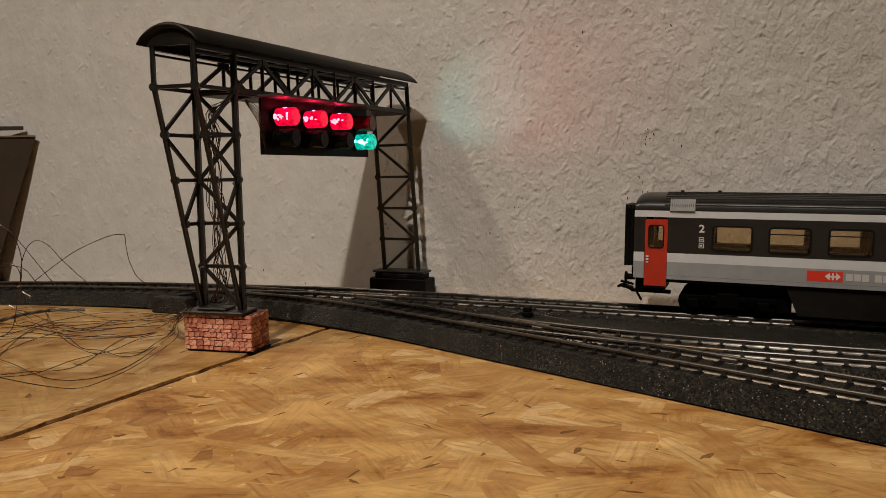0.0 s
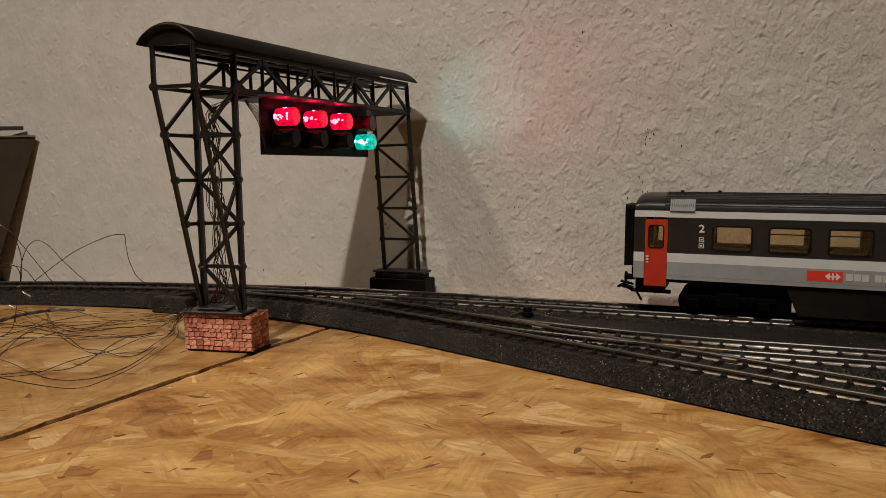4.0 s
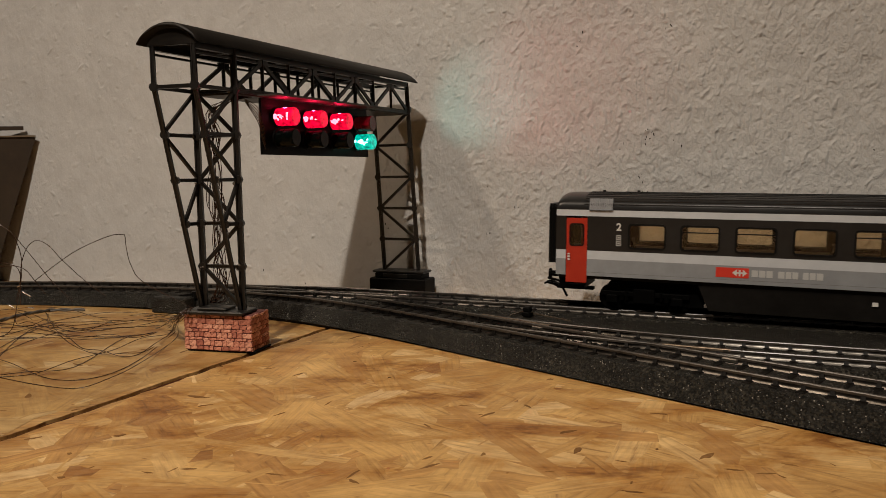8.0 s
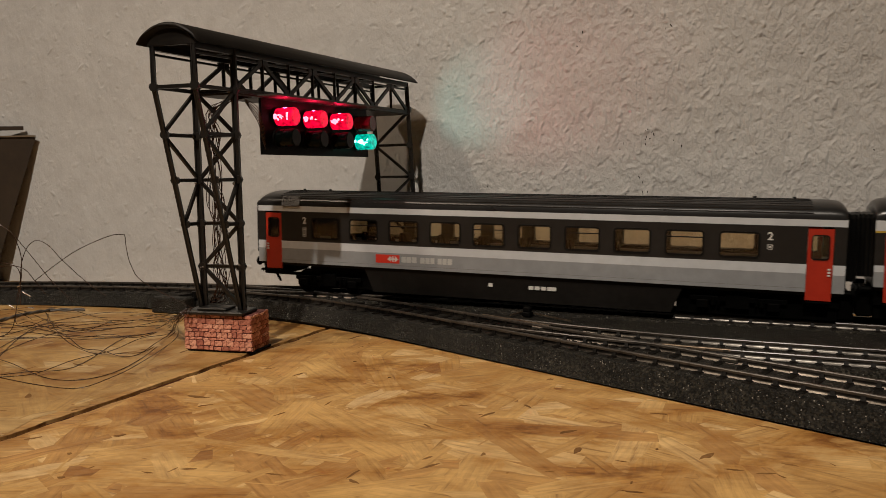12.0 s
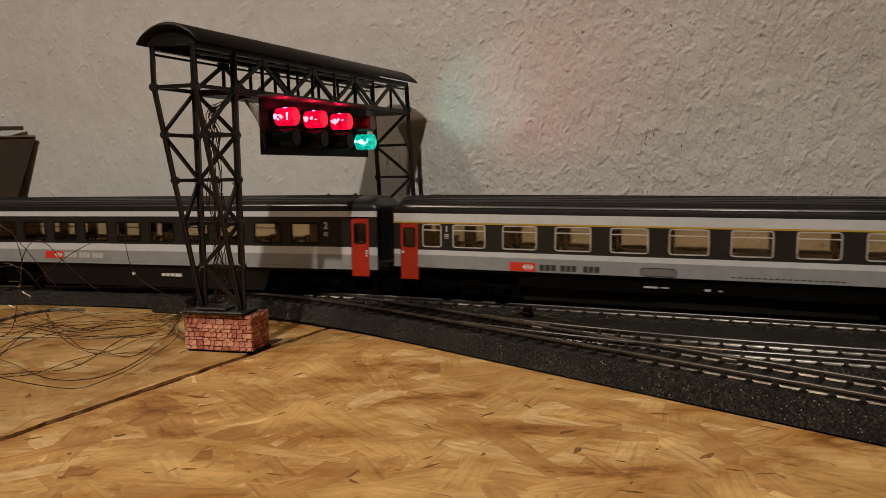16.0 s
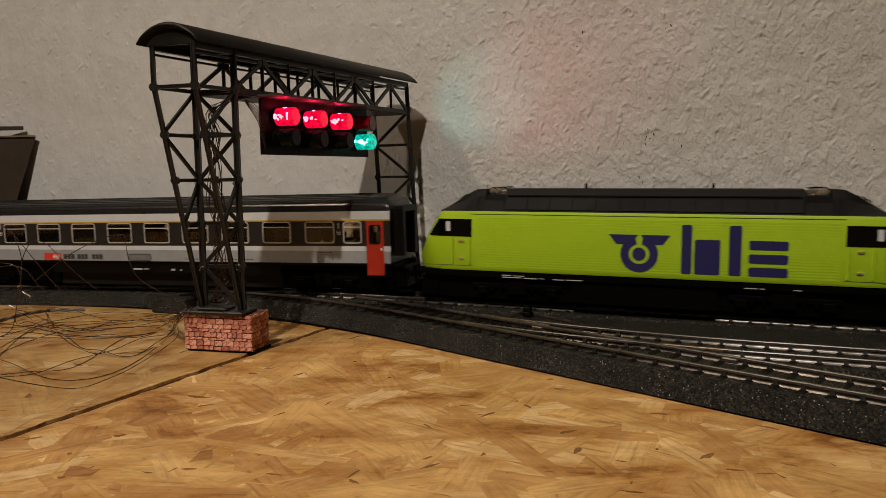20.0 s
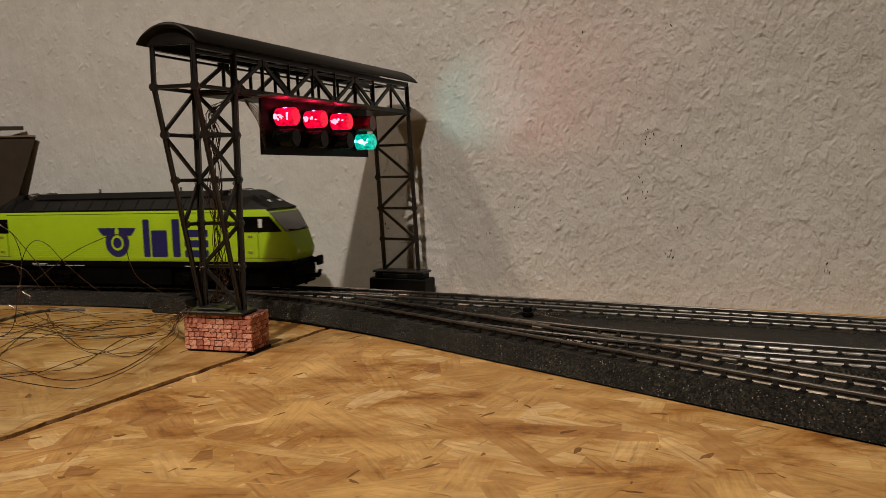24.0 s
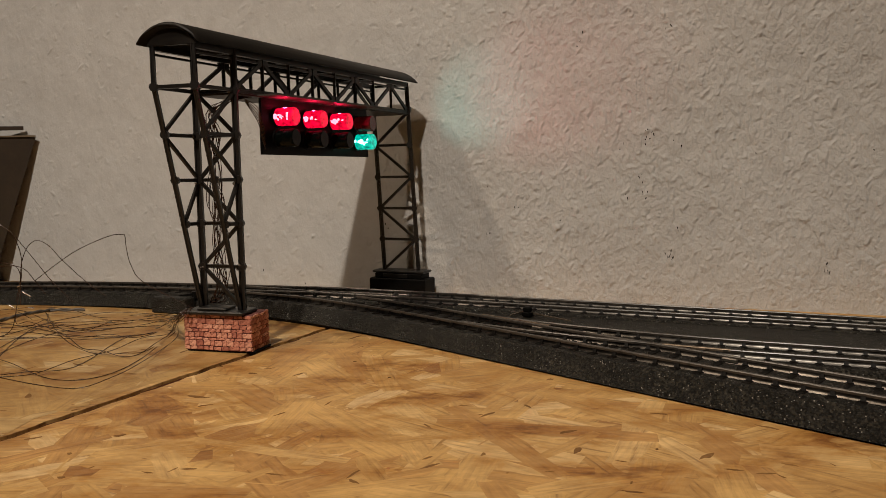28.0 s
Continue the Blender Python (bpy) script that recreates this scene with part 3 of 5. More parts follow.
def tracks():
    track("curved_track", "dark curved model track piece on its moulded ballast bed", main_line, -1100, -53.4, -330, -53)
    main = track("turnout_track", "dark model turnout with two routes on moulded ballast", main_line, -53, 127.45, -53, 127)
    track("straight_track", "dark straight model track piece beside the plaster wall", main_line, 127.5, 1280, 128, 330)
    bed = [(o, q if q is None else q - 0.07) for o, q in BED]
    sweep(branch_line, 4, 186.35, 6, bed).done("branch_roadbed", BALLAST, main)
    for c in (-8.25, 8.25):
        sweep(branch_line, 0 if c > 0 else 26, 186.35, 5, [(o, q - 0.03) for o, q in rail_section(c)]).done("branch_rail", RAIL, main, "", True)
        sweep(branch_line, 0 if c > 0 else 26, 186.35, 5, [(o, q - 0.03) for o, q in head_section(c)]).done("branch_rail_head", RAIL_HEAD, main)
    for i in range(8, 25):
        x, y, h, z = branch_line(i * 7.6)
        ob = new("sleeper", SLEEPER_MESH)
        ob.parent = main
        ob.matrix_world = pose(x * MM, y * MM, (z - 0.05) * MM, 0, 0, -math.degrees(h))
    # check rails, frog wing and the lever housing of the turnout
    for line, c, a0, a1 in ((main_line, -6.4, 40, 82), (branch_line, 6.4, 92, 136)):
        sweep(line, a0, a1, 5, [(o, q) for o, q in rail_section(c)]).done("check_rail", RAIL, main)
    x, y, h, z = main_line(-31)
    m = pose(x * MM, y * MM, 0, 0, 0, -math.degrees(h))
    box = Build().box(-11, 11, -27.5, -20.2, 0.15, 8.6, 0.7).done("lever_housing", BALLAST, main, "dark grey turnout lever housing with grained faces")
    box.matrix_world = m
    lev = Build().bar((2, -21, 8.6), (9, -17, 9.6), 1.6, 1.2).tube((9, -17, 7.2), (0, 0, 1), 2.2, 1.9, 3.6, 12).done("lever", BLACK, main)
    lev.matrix_world = m
    # the point lantern's stump between the two routes, with its flat rods
    rod = lambda p, q: Build().bar((*p, 8.4), (*q, 8.4), 0.7, 0.5)
    rod((35.7, 324.3), (29.2, 315.5)).done("point_rod", WORN, main)
    rod((39.5, 320.0), (53.4, 301.4)).done("point_rod", WORN, main)
    Build().box(-2.0, 2.0, -1.8, 1.8, 7.6, 9.6, 0.3).box(-1.7, 1.7, -1.5, 1.5, 9.5, 11.9, 0.5).done("lantern_stump", BLACK, main).matrix_world = pose(37.0 * MM, 317.0 * MM, 0, 0, 0, -35)
    track("branch_track", "dark straight model track piece of the branch line", branch_line, 186.4, 760, 186, 420, 0.07)
    side = track("siding_track", "dark model track piece swinging off the branch line", siding_line, 30, 760, 60, 330, 0.14)
    # the siding's turnout: guard rail, worn frog rail and two bright frog noses
    sweep(branch_line, 198, 233, 5, head_section(-10.4)).done("guard_rail", WORN, side, "worn brown guard rail", True)
    sweep(siding_line, 111, 133, 4, [(o, q + 0.06) for o, q in head_section(8.25)]).done("frog_rail", WORN, side, "worn bright frog rail", True)
    for at, c in ((229.0, -7.3), (306.5, -7.4)):
        x, y, h, z = branch_line(at)
        nose = Build().box(-2.6, 2.6, -0.55, 0.55, -2.3, -0.7, 0.35).done("frog_nose", NOSE, side, "bright metal frog nose")
        nose.matrix_world = pose((x - math.sin(h) * c) * MM, (y - math.cos(h) * c) * MM, z * MM, 0, 0, -math.degrees(h))
    # ballast filling between the main line and the siding
    sx = [siding_line(q) for q in range(0, 700, 4)]
    ring = []
    for q in range(84, 560, 8):
        x, y, h, z = main_line(q)
        a = (x - math.sin(h) * 13.8, y - math.cos(h) * 13.8)
        t = min(sx, key=lambda r: (r[0] - a[0]) ** 2 + (r[1] - a[1]) ** 2)
        b = (t[0] + math.sin(t[2]) * 12.8, t[1] + math.cos(t[2]) * 12.8)
        if (b[0] - a[0]) * -math.sin(h) + (b[1] - a[1]) * -math.cos(h) < 1:
            continue
        ring.append([(a[0], a[1], 7.2), (b[0], b[1], 7.2), (b[0], b[1], 0.2), (a[0], a[1], 0.2)])
    Build().loft(ring).done("ballast_infill", BALLAST, side)


# ---- the signal gantry ----
def gantry_point(t, w, z):
    """t from the near tower (0) to the far one (1), w from the one leg (0) to the other (1), z over the board."""
    a = (-98.8 + 65.1 * t, 297.0 + 119.0 * t)
    b = (-81.4 + 67.4 * t, 291.5 + 115.5 * t)
    lean = 2.2 * t * max(0.0, z - 17) / 88
    return (a[0] + (b[0] - a[0]) * w - lean, a[1] + (b[1] - a[1]) * w, z)


NODE_Z = [17.0 + 17.56 * i for i in range(6)]
TOP = 120.5


def gantry():
    g = empty("signal_gantry", "dark brown lattice signal gantry with an arched roof across tracks", "signal gantry")
    P = gantry_point
    low = NODE_Z[5]
    for t, up in ((0.0, True), (0.966, False)):
        for w in (0, 1):
            base = P(0 if t == 0 else 1, w, 17.0)
            Build().channel(base, P(t, w, TOP), 2.2).done("leg", IRON, g)
            for z in NODE_Z[1:]:
                tt = t if t == 0 else 1 - 0.034 * (z - 17) / 88
                q = P(tt, w, z)
                Build().tube((q[0], q[1] - 1.35, z), (0, 1, 0), 1.75, 1.75, 2.7, 8).done("joint_plate", IRON, g)
        for i in range(6):
            tt = lambda z: t if t == 0 else 1 - 0.034 * (z - 17) / 88
            z = NODE_Z[i]
            if i:
                Build().channel(P(tt(z), 0, z), P(tt(z), 1, z), 1.4).done("cross_bar", IRON, g)
            if i < 5:
                z2 = NODE_Z[i + 1]
                w0, w1 = ((1, 0), (0, 1))[i % 2] if up else ((0, 1), (1, 0))[i % 2]
                Build().bar(P(tt(z), w0, z), P(tt(z2), w1, z2), 1.3, 1.3).done("brace", IRON, g)
    # raking struts on the outer side of the near tower
    out = -0.150
    for w in (0, 1):
        rake = lambda z: out * (1 if z >= low else (z - 17) / (low - 17))
        Build().channel(P(-0.012, w, 17), P(out, w, low), 1.6).done("raking_strut", IRON, g)
        Build().channel(P(out, w, low - 0.5), P(out, w, TOP), 1.55).done("raking_post", IRON, g)
        for z in NODE_Z[2:]:
            Build().bar(P(0, w, z), P(rake(z), w, z), 1.2, 1.4).done("cross_bar", IRON, g)
            q = P(rake(z), w, z)
            Build().tube((q[0], q[1] - 1.0, z), (0, 1, 0), 1.7, 1.7, 2.0, 8).done("joint_plate", IRON, g)
        for z0, z1 in ((NODE_Z[5], NODE_Z[4] + 1), (NODE_Z[3], NODE_Z[4] - 1), (NODE_Z[3], NODE_Z[2] + 1)):
            Build().bar(P(0, w, z0), P(rake(z1), w, z1), 1.2, 1.2).done("brace", IRON, g)
        Build().bar(P(out, w, TOP - 0.8), P(0, w, TOP - 0.8), 1.4, 1.6).done("cross_bar", IRON, g)
    for z in (low, TOP):
        Build().bar(P(out, 0, z), P(out, 1, z), 1.3, 1.4).done("cross_bar", IRON, g)
    # the bridge: chords and lattice
    end = 0.966
    for w in (0, 1):
        Build().channel(P(0, w, low), P(end, w, low), 2.0).done("lower_chord", IRON, g)
        Build().bar(P(out, w, TOP - 1), P(end, w, TOP - 1), 2.0, 2.2).done("upper_chord", IRON, g)
        Build().bar(P(out, w, TOP - 3.6), P(end, w, TOP - 3.6), 0.9, 0.8).done("upper_rail", IRON, g)
        for i in range(4):
            t0, t1 = end * i / 4, end * (i + 1) / 4
            tm = (t0 + t1) / 2
            Build().bar(P(t0, w, low + 0.5), P(tm, w, TOP - 3.2), 1.1, 1.5).done("brace", IRON, g)
            Build().bar(P(tm, w, TOP - 3.2), P(t1, w, low + 0.5), 1.1, 1.5).done("brace", IRON, g)
            Build().bar(P(tm, w, low), P(tm, w, TOP - 2), 1.1, 1.3).done("post", IRON, g)
            Build().bar(P(t1, w, low), P(t1, w, TOP - 2), 1.1, 1.3).done("post", IRON, g)
            for t, z in ((t1, low + 1.6), (tm, TOP - 3.6)):
                q, r = P(t - 0.022, w, z), P(t + 0.022, w, z)
                Build().bar(q, r, 1.0, 2.6).done("joint_plate", IRON, g)
    for i in range(5):
        t = end * i / 4
        Build().bar(P(t, 0, low), P(t, 1, low), 1.2, 1.2).done("cross_bar", IRON, g)
        Build().bar(P(t, 0, TOP - 1), P(t, 1, TOP - 1), 1.2, 1.2).done("cross_bar", IRON, g)
    # walkway under the lattice and the arched roof
    deck = Build()
    deck.loft([[P(0.0, 0.02, low - 1.6), P(0.0, 1.04, low - 1.6), P(0.0, 1.04, low - 0.9), P(0.0, 0.02, low - 0.9)],
               [P(0.95, 0.02, low - 1.6), P(0.95, 1.04, low - 1.6), P(0.95, 1.04, low - 0.9), P(0.95, 0.02, low - 0.9)]])
    deck.done("walkway", DECK, g)
    rings = []
    n = 14
    for t in (-0.172, -0.168, 0.984, 0.99):
        edge = 0.4 if t in (-0.172, 0.99) else 0.0
        arc = []
        for k in range(n + 1):
            w = -0.24 + 1.48 * k / n
            arc.append(P(t, w, TOP + 0.6 + 6.8 * (1 - (2 * k / n - 1) ** 2) ** 0.8 - edge))
        inner = [P(t, -0.24 + 1.48 * k / n * 1.0, TOP - 0.3 + 6.6 * (1 - (2 * k / n - 1) ** 2) ** 0.8 * 0.96 + edge * 0.2) for k in range(n + 1)]
        rings.append(arc + inner[::-1])
    Build().loft(rings).done("arched_roof", ROOF_IRON, g, "brownish grey arched roof", True)
    gable = []
    for t in (-0.156, -0.152):
        gable.append([P(t, -0.1 + 1.2 * k / n, TOP - 0.5 + 6.0 * (1 - (2 * k / n - 1) ** 2) ** 0.8) for k in range(n + 1)])
    Build().loft(gable).done("gable", IRON, g)
    # dried glue at some joints of the near tower
    rng = random.Random(4)
    for i in range(11):
        w, z = rng.choice((0, 1)), NODE_Z[rng.randrange(1, 6)] + rng.uniform(-1.5, 1.5)
        q = Vector(P(rng.choice((0.0, -0.01)), w, z)) + Vector((rng.uniform(-1.2, 1.2), -1.5, 0))
        Build().tube(q, (rng.uniform(-0.4, 0.4), -1, rng.uniform(-0.3, 0.3)), rng.uniform(0.35, 0.7), 0.2, 0.35, 7).done("glue_blob", GLUE, g, "pale dried glue blob")
    # foot plates
    near = pose(-91.4 * MM, 292.6 * MM, 0, 0, 0, -14)
    Build().box(-13.4, 13.6, -6.3, 6.3, 15.75, 17.2, 0.4).box(-8, 5, -4, 4, 17.1, 18.2, 0.3).done("foot_plate", IRON, g).matrix_world = near
    far = pose(-23.6 * MM, 411.2 * MM, 0, 0, 0, -23)
    Build().box(-16, 16, -5.8, 5.8, 15.6, 17.0, 0.4).done("foot_plate", IRON, g).matrix_world = far
    return g


def far_base():
    b = empty("gantry_base", "black plastic base block under the gantry's far tower", "base", at=pose(-23.6 * MM, 411.2 * MM, 0, 0, 0, -23))
    Build().box(-17.5, 17.5, -6.8, 6.8, 0.15, 12.6, 0.5).done("block", BLACK, b)
    Build().box(-14.5, 14.5, -5.6, 5.6, 12.55, 15.55, 0.4).done("plinth", BLACK, b)
    Build().box(-9, 6, -5.9, -5.55, 12.9, 15.2, 0.15).done("panel", IRON, b)


def brick_block():
    """A block clad in printed bricks; each brick stands a little proud of the joints."""
    b = empty("brick_pedestal", "small pedestal clad in reddish printed brickwork under the near tower", "pedestal",
              at=pose(-91.45 * MM, 288.2 * MM, 0, 0, 0, -14))
    hw, y0, y1, h = 15.1, 0.0, 15.0, 15.6
    Build().box(-hw + 0.3, hw - 0.3, y0 + 0.3, y1 - 0.3, 0.9, h, 0.2).done("core", MORTAR, b)
    Build().box(-hw + 0.8, hw + 0.9, y0 + 0.6, y1 - 0.4, 0.15, 1.1, 0.2).done("base_plate", BLACK, b)
    rng = random.Random(8)
    shapes = {}

    def brick(px, py, pz, w, hh, turn):
        key = (round(w * 2) / 2, round(hh * 5) / 5, rng.randrange(5))
        if key not in shapes:
            q = Build()
            a, c = key[0] / 2 - 0.12, key[1] / 2 - 0.11
            jit = [(rng.uniform(-0.16, 0.16), rng.uniform(-0.16, 0.12)) for _ in range(8)]
            ring = lambda k, o: [(x * (1 - k / a) + jx, o, z * (1 - k / c) + jz) for (x, z), (jx, jz) in zip(rounded(-a, a, -c, c, 0.3, 1), jit)]
            q.loft([ring(0, 0.12), ring(0.0, -0.10 - rng.uniform(0, 0.1)), ring(0.13, -0.22 - rng.uniform(0, 0.1))])
            shapes[key] = mesh_of("brick", q.v, q.f, BRICK)
        ob = new("brick", shapes[key])
        ob.parent = b
        ob.matrix_basis = pose(px * MM, py * MM, (pz + rng.uniform(-0.12, 0.12)) * MM, 0, 0, turn) @ Matrix.Rotation(rng.uniform(-0.05, 0.05), 4, "Y")

    rows = 8
    cut = [1.1 + (h - 1.1) * (r + (rng.uniform(-0.2, 0.2) if 0 < r < rows else 0)) / rows for r in range(rows + 1)]
    for r in range(rows):
        z, rh = (cut[r] + cut[r + 1]) / 2, cut[r + 1] - cut[r]
        for turn, length in ((0, 2 * hw), (90, y1 - y0), (-90, y1 - y0), (180, 2 * hw)):
            x = 0.0
            while x < length - 0.3:
                w = min(rng.choice((2.0, 2.5, 3.0, 3.5, 4.5)), length - x)
                if length - x - w < 1.3:
                    w = length - x
                c = x + w / 2 - length / 2
                if turn == 0:
                    brick(c, y0 + 0.2, z, w, rh, 0)
                elif turn == 180:
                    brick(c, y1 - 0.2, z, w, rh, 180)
                else:
                    brick((hw - 0.2) * (1 if turn == 90 else -1), (y0 + y1) / 2 + c, z, w, rh, turn)
                x += w


def signal_panel():
    """The lamp panel hung under the gantry: four columns of two lenses facing the coming trains."""
    s = empty("railway_signal", "black signal board with three red and one green lamp lit", "railway signal")
    P = lambda t, out, z: tuple(Vector(gantry_point(t, 1.12, z)) + Vector((0.927, -0.375, 0)) * out)
    t0, t1, z0, z1 = 0.100, 0.660, 79.8, 103.0
    ring = lambda t: [P(t, -2.4, z0), P(t, -1.2, z0), P(t, -1.2, z1), P(t, -2.4, z1)]
    Build().loft([ring(t0), ring(t1)]).done("back_plate", BOARD, s)
    hood = lambda t: [P(t, -1.1, 103.4), P(t, 8.2, 103.4), P(t, 8.2, 104.0), P(t, -1.1, 104.0)]
    Build().loft([hood(t0 - 0.015), hood(t1 + 0.01)]).done("hood", HOOD, s, "dark hood that catches the red light")
    for t in (t0 + 0.03, (t0 + t1) / 2, t1 - 0.03):
        Build().bar(P(t, -2.4, z1 - 2), P(t, -3.6, 106), 1.2, 1.2).done("hanger", IRON, s)
    axis = Vector((0.927, -0.375, 0))
    lit = {(0, 0): "red", (1, 0): "red", (2, 0): "red", (3, 1): "green"}
    for row, z in ((0, 95.6), (1, 86.9)):
        for col in range(4):
            t = t0 + (t1 - t0) * (col + 0.5) / 4
            p = P(t, -1.2, z)
            on = lit.get((col, row))
            lens = RED_ON if on == "red" else GREEN_ON if on else RED_OFF if row == 0 else CLEAR_OFF
            label = ("glowing red lens" if on == "red" else "glowing green lens" if on else "dark red lens" if row == 0 else "unlit clear lens")
            # moulded lens with ring steps
            body = Build()
            steps = ((0.0, 3.75), (1.1, 3.75), (1.3, 3.5), (2.3, 3.5), (2.5, 3.78), (4.2, 3.78), (4.4, 3.55), (5.4, 3.55), (5.6, 3.78), (8.4, 3.78), (9.1, 3.66), (9.3, 3.3))
            rise = Vector((0, 0, 1))
            across = axis.cross(rise)
            body.loft([[tuple(Vector(p) + axis * at + across * (r * math.cos(k * math.pi / 12)) + rise * (r * math.sin(k * math.pi / 12))) for k in range(24)] for at, r in steps])
            body.done("lens", lens, s, label)
            Build().tube(p, axis, 4.15, 4.15, 0.9, 20).done("lens_ring", BLACK, s)
            if on:
                # emissive specks on the lens skin draw its hot core and inner reflections
                core = Build()
                side = Vector((-0.375, -0.927, 0))
                spots = random.Random(col * 7 + row)
                for k in range(11):
                    a = spots.gauss(0.0, 0.16)
                    away = side * (3.75 * math.cos(a)) + Vector((0, 0, 3.75 * math.sin(a)))
                    core.tube(Vector(p) + away * 0.99 + axis * spots.uniform(1.0, 8.0), away, spots.uniform(0.25, 0.75), 0.15, 0.16, 7)
                core.tube(Vector(p) + side * 3.6 + axis * (1.4 + col), side, 1.25, 1.0, 0.4, 9)
                # unseen glowing disc on the lens top, added to redden the hood
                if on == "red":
                    Build().tube(Vector(p) + axis * 4.0 + Vector((0, 0, 3.76)), (0, 0, 1), 0.6, 0.5, 0.02, 8).done("hidden_glow_disc", RED_HIDDEN, s)
                core.done("diode", RED_CORE if on == "red" else GREEN_CORE, s, "bright specks for the lit core and inner reflections")
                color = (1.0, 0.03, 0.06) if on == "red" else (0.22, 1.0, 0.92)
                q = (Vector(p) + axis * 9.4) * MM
                # added spot at each lit lens, aimed to colour one patch of the plaster
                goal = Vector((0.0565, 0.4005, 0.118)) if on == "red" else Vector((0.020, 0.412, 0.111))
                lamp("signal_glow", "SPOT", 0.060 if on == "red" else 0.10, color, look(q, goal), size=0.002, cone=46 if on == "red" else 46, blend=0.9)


def card_box():
    b = empty("open_carton", "brown cardboard carton with flared sides against the wall", "box")
    n = Build()
    n.loft([[(-462, 500, 0.15), (-313.5, 500, 0.15), (-322.0, 506, 0.15), (-462, 540, 0.15)],
            [(-468, 498, 99.8), (-275.0, 498, 99.8), (-283.0, 503, 99.8), (-468, 548, 99.8)]])
    n.done("carton_body", CARD, b)
    Build().loft([[(-468, 497, 99.9), (-274.5, 497, 99.9), (-283.0, 503, 99.9), (-468, 548, 99.9)],
                  [(-468, 497, 101.0), (-274.5, 497, 101.0), (-283.0, 503, 101.0), (-468, 548, 101.0)]]).done("rim", CARD_EDGE, b)
    Build().loft([[(-468, 500, 104.6), (-284, 500, 104.8), (-285, 501, 104.8), (-468, 520, 104.6)],
                  [(-468, 500, 108.7), (-284, 500, 107.4), (-285, 501, 107.4), (-468, 520, 108.7)]]).done("flap", CARD, b)
    Build().box(-440, -314, 498, 503, 100.9, 104.8).done("flap_core", CARD_EDGE, b)


# ---- the train ----
def band(name, mat, parent, x0, x1, z0, z1, y, thick, holes=(), hz=(0, 0), label=""):
    """A strip of a vehicle's side with openings cut through; y is its outer face, thick reaches inwards."""
    b = Build()
    s = -1 if y < 0 else 1
    ya, yb = sorted((y, y - s * thick))
    xs = [x0]
    for a, c in holes:
        xs += [a, c]
    xs.append(x1)
    for i in range(len(xs) - 1):
        if i % 2 == 0:
            b.box(xs[i], xs[i + 1], ya, yb, z0, z1)
        else:
            b.box(xs[i], xs[i + 1], ya, yb, z0, hz[0])
            b.box(xs[i], xs[i + 1], ya, yb, hz[1], z1)
    b.weld()
    return b.done(name, mat, parent, label)


def window_ring(x0, x1, z0, z1, y, wide, thick, r):
    s = -1 if y < 0 else 1
    out, inn = rounded(x0 - wide, x1 + wide, z0 - wide, z1 + wide, r + wide), rounded(x0, x1, z0, z1, r)
    n = len(out)
    v = [(x, y + s * 0.05, z) for x, z in inn] + [(x, y + s * thick, z) for x, z in inn] + [(x, y + s * thick, z) for x, z in out] + [(x, y + s * 0.02, z) for x, z in out]
    f = []
    for k in range(3):
        for i in range(n):
            j = (i + 1) % n
            f.append((k * n + i, k * n + j, (k + 1) * n + j, (k + 1) * n + i))
    if s > 0:
        f = [q[::-1] for q in f]
    return v, f


def window(parent, x0, x1, z0, z1, y, mat, wide, vent, label):
    v, f = window_ring(x0, x1, z0, z1, y, wide, 0.28, 0.9)
    w = put("window", v, f, mat, parent, label)
    s = -1 if y < 0 else 1
    pane = Build().box(x0 - 0.1, x1 + 0.1, min(y - s * 0.35, y - s * 0.6), max(y - s * 0.35, y - s * 0.6), z0 - 0.1, z1 + 0.1)
    pane.done("pane", GLASS, w).visible_shadow = False
    if vent:
        zc = z1 - (z1 - z0) * 0.24
        a, c = sorted((y + s * 0.12, y - s * 0.7))
        Build().box(x0, x1, a, c, zc - 0.22, zc + 0.22).done("vent_bar", mat, w)
    return w


def text_mark(body, size, x, z, y, mat, parent, name="numeral"):
    cu = bpy.data.curves.new(name, "FONT")
    cu.body, cu.size, cu.extrude, cu.offset = body, size * MM, 0.00004, 0.00009
    cu.align_x = "CENTER"
    ob = new(name, cu)
    me = bpy.data.meshes.new_from_object(ob)
    bpy.data.objects.remove(ob)
    me.materials.append(mat)
    mark = new(name, me)
    mark.parent = parent
    mark.matrix_basis = pose(x * MM, y * MM, z * MM, 90, 0, 0 if y < 0 else 180)
    return mark


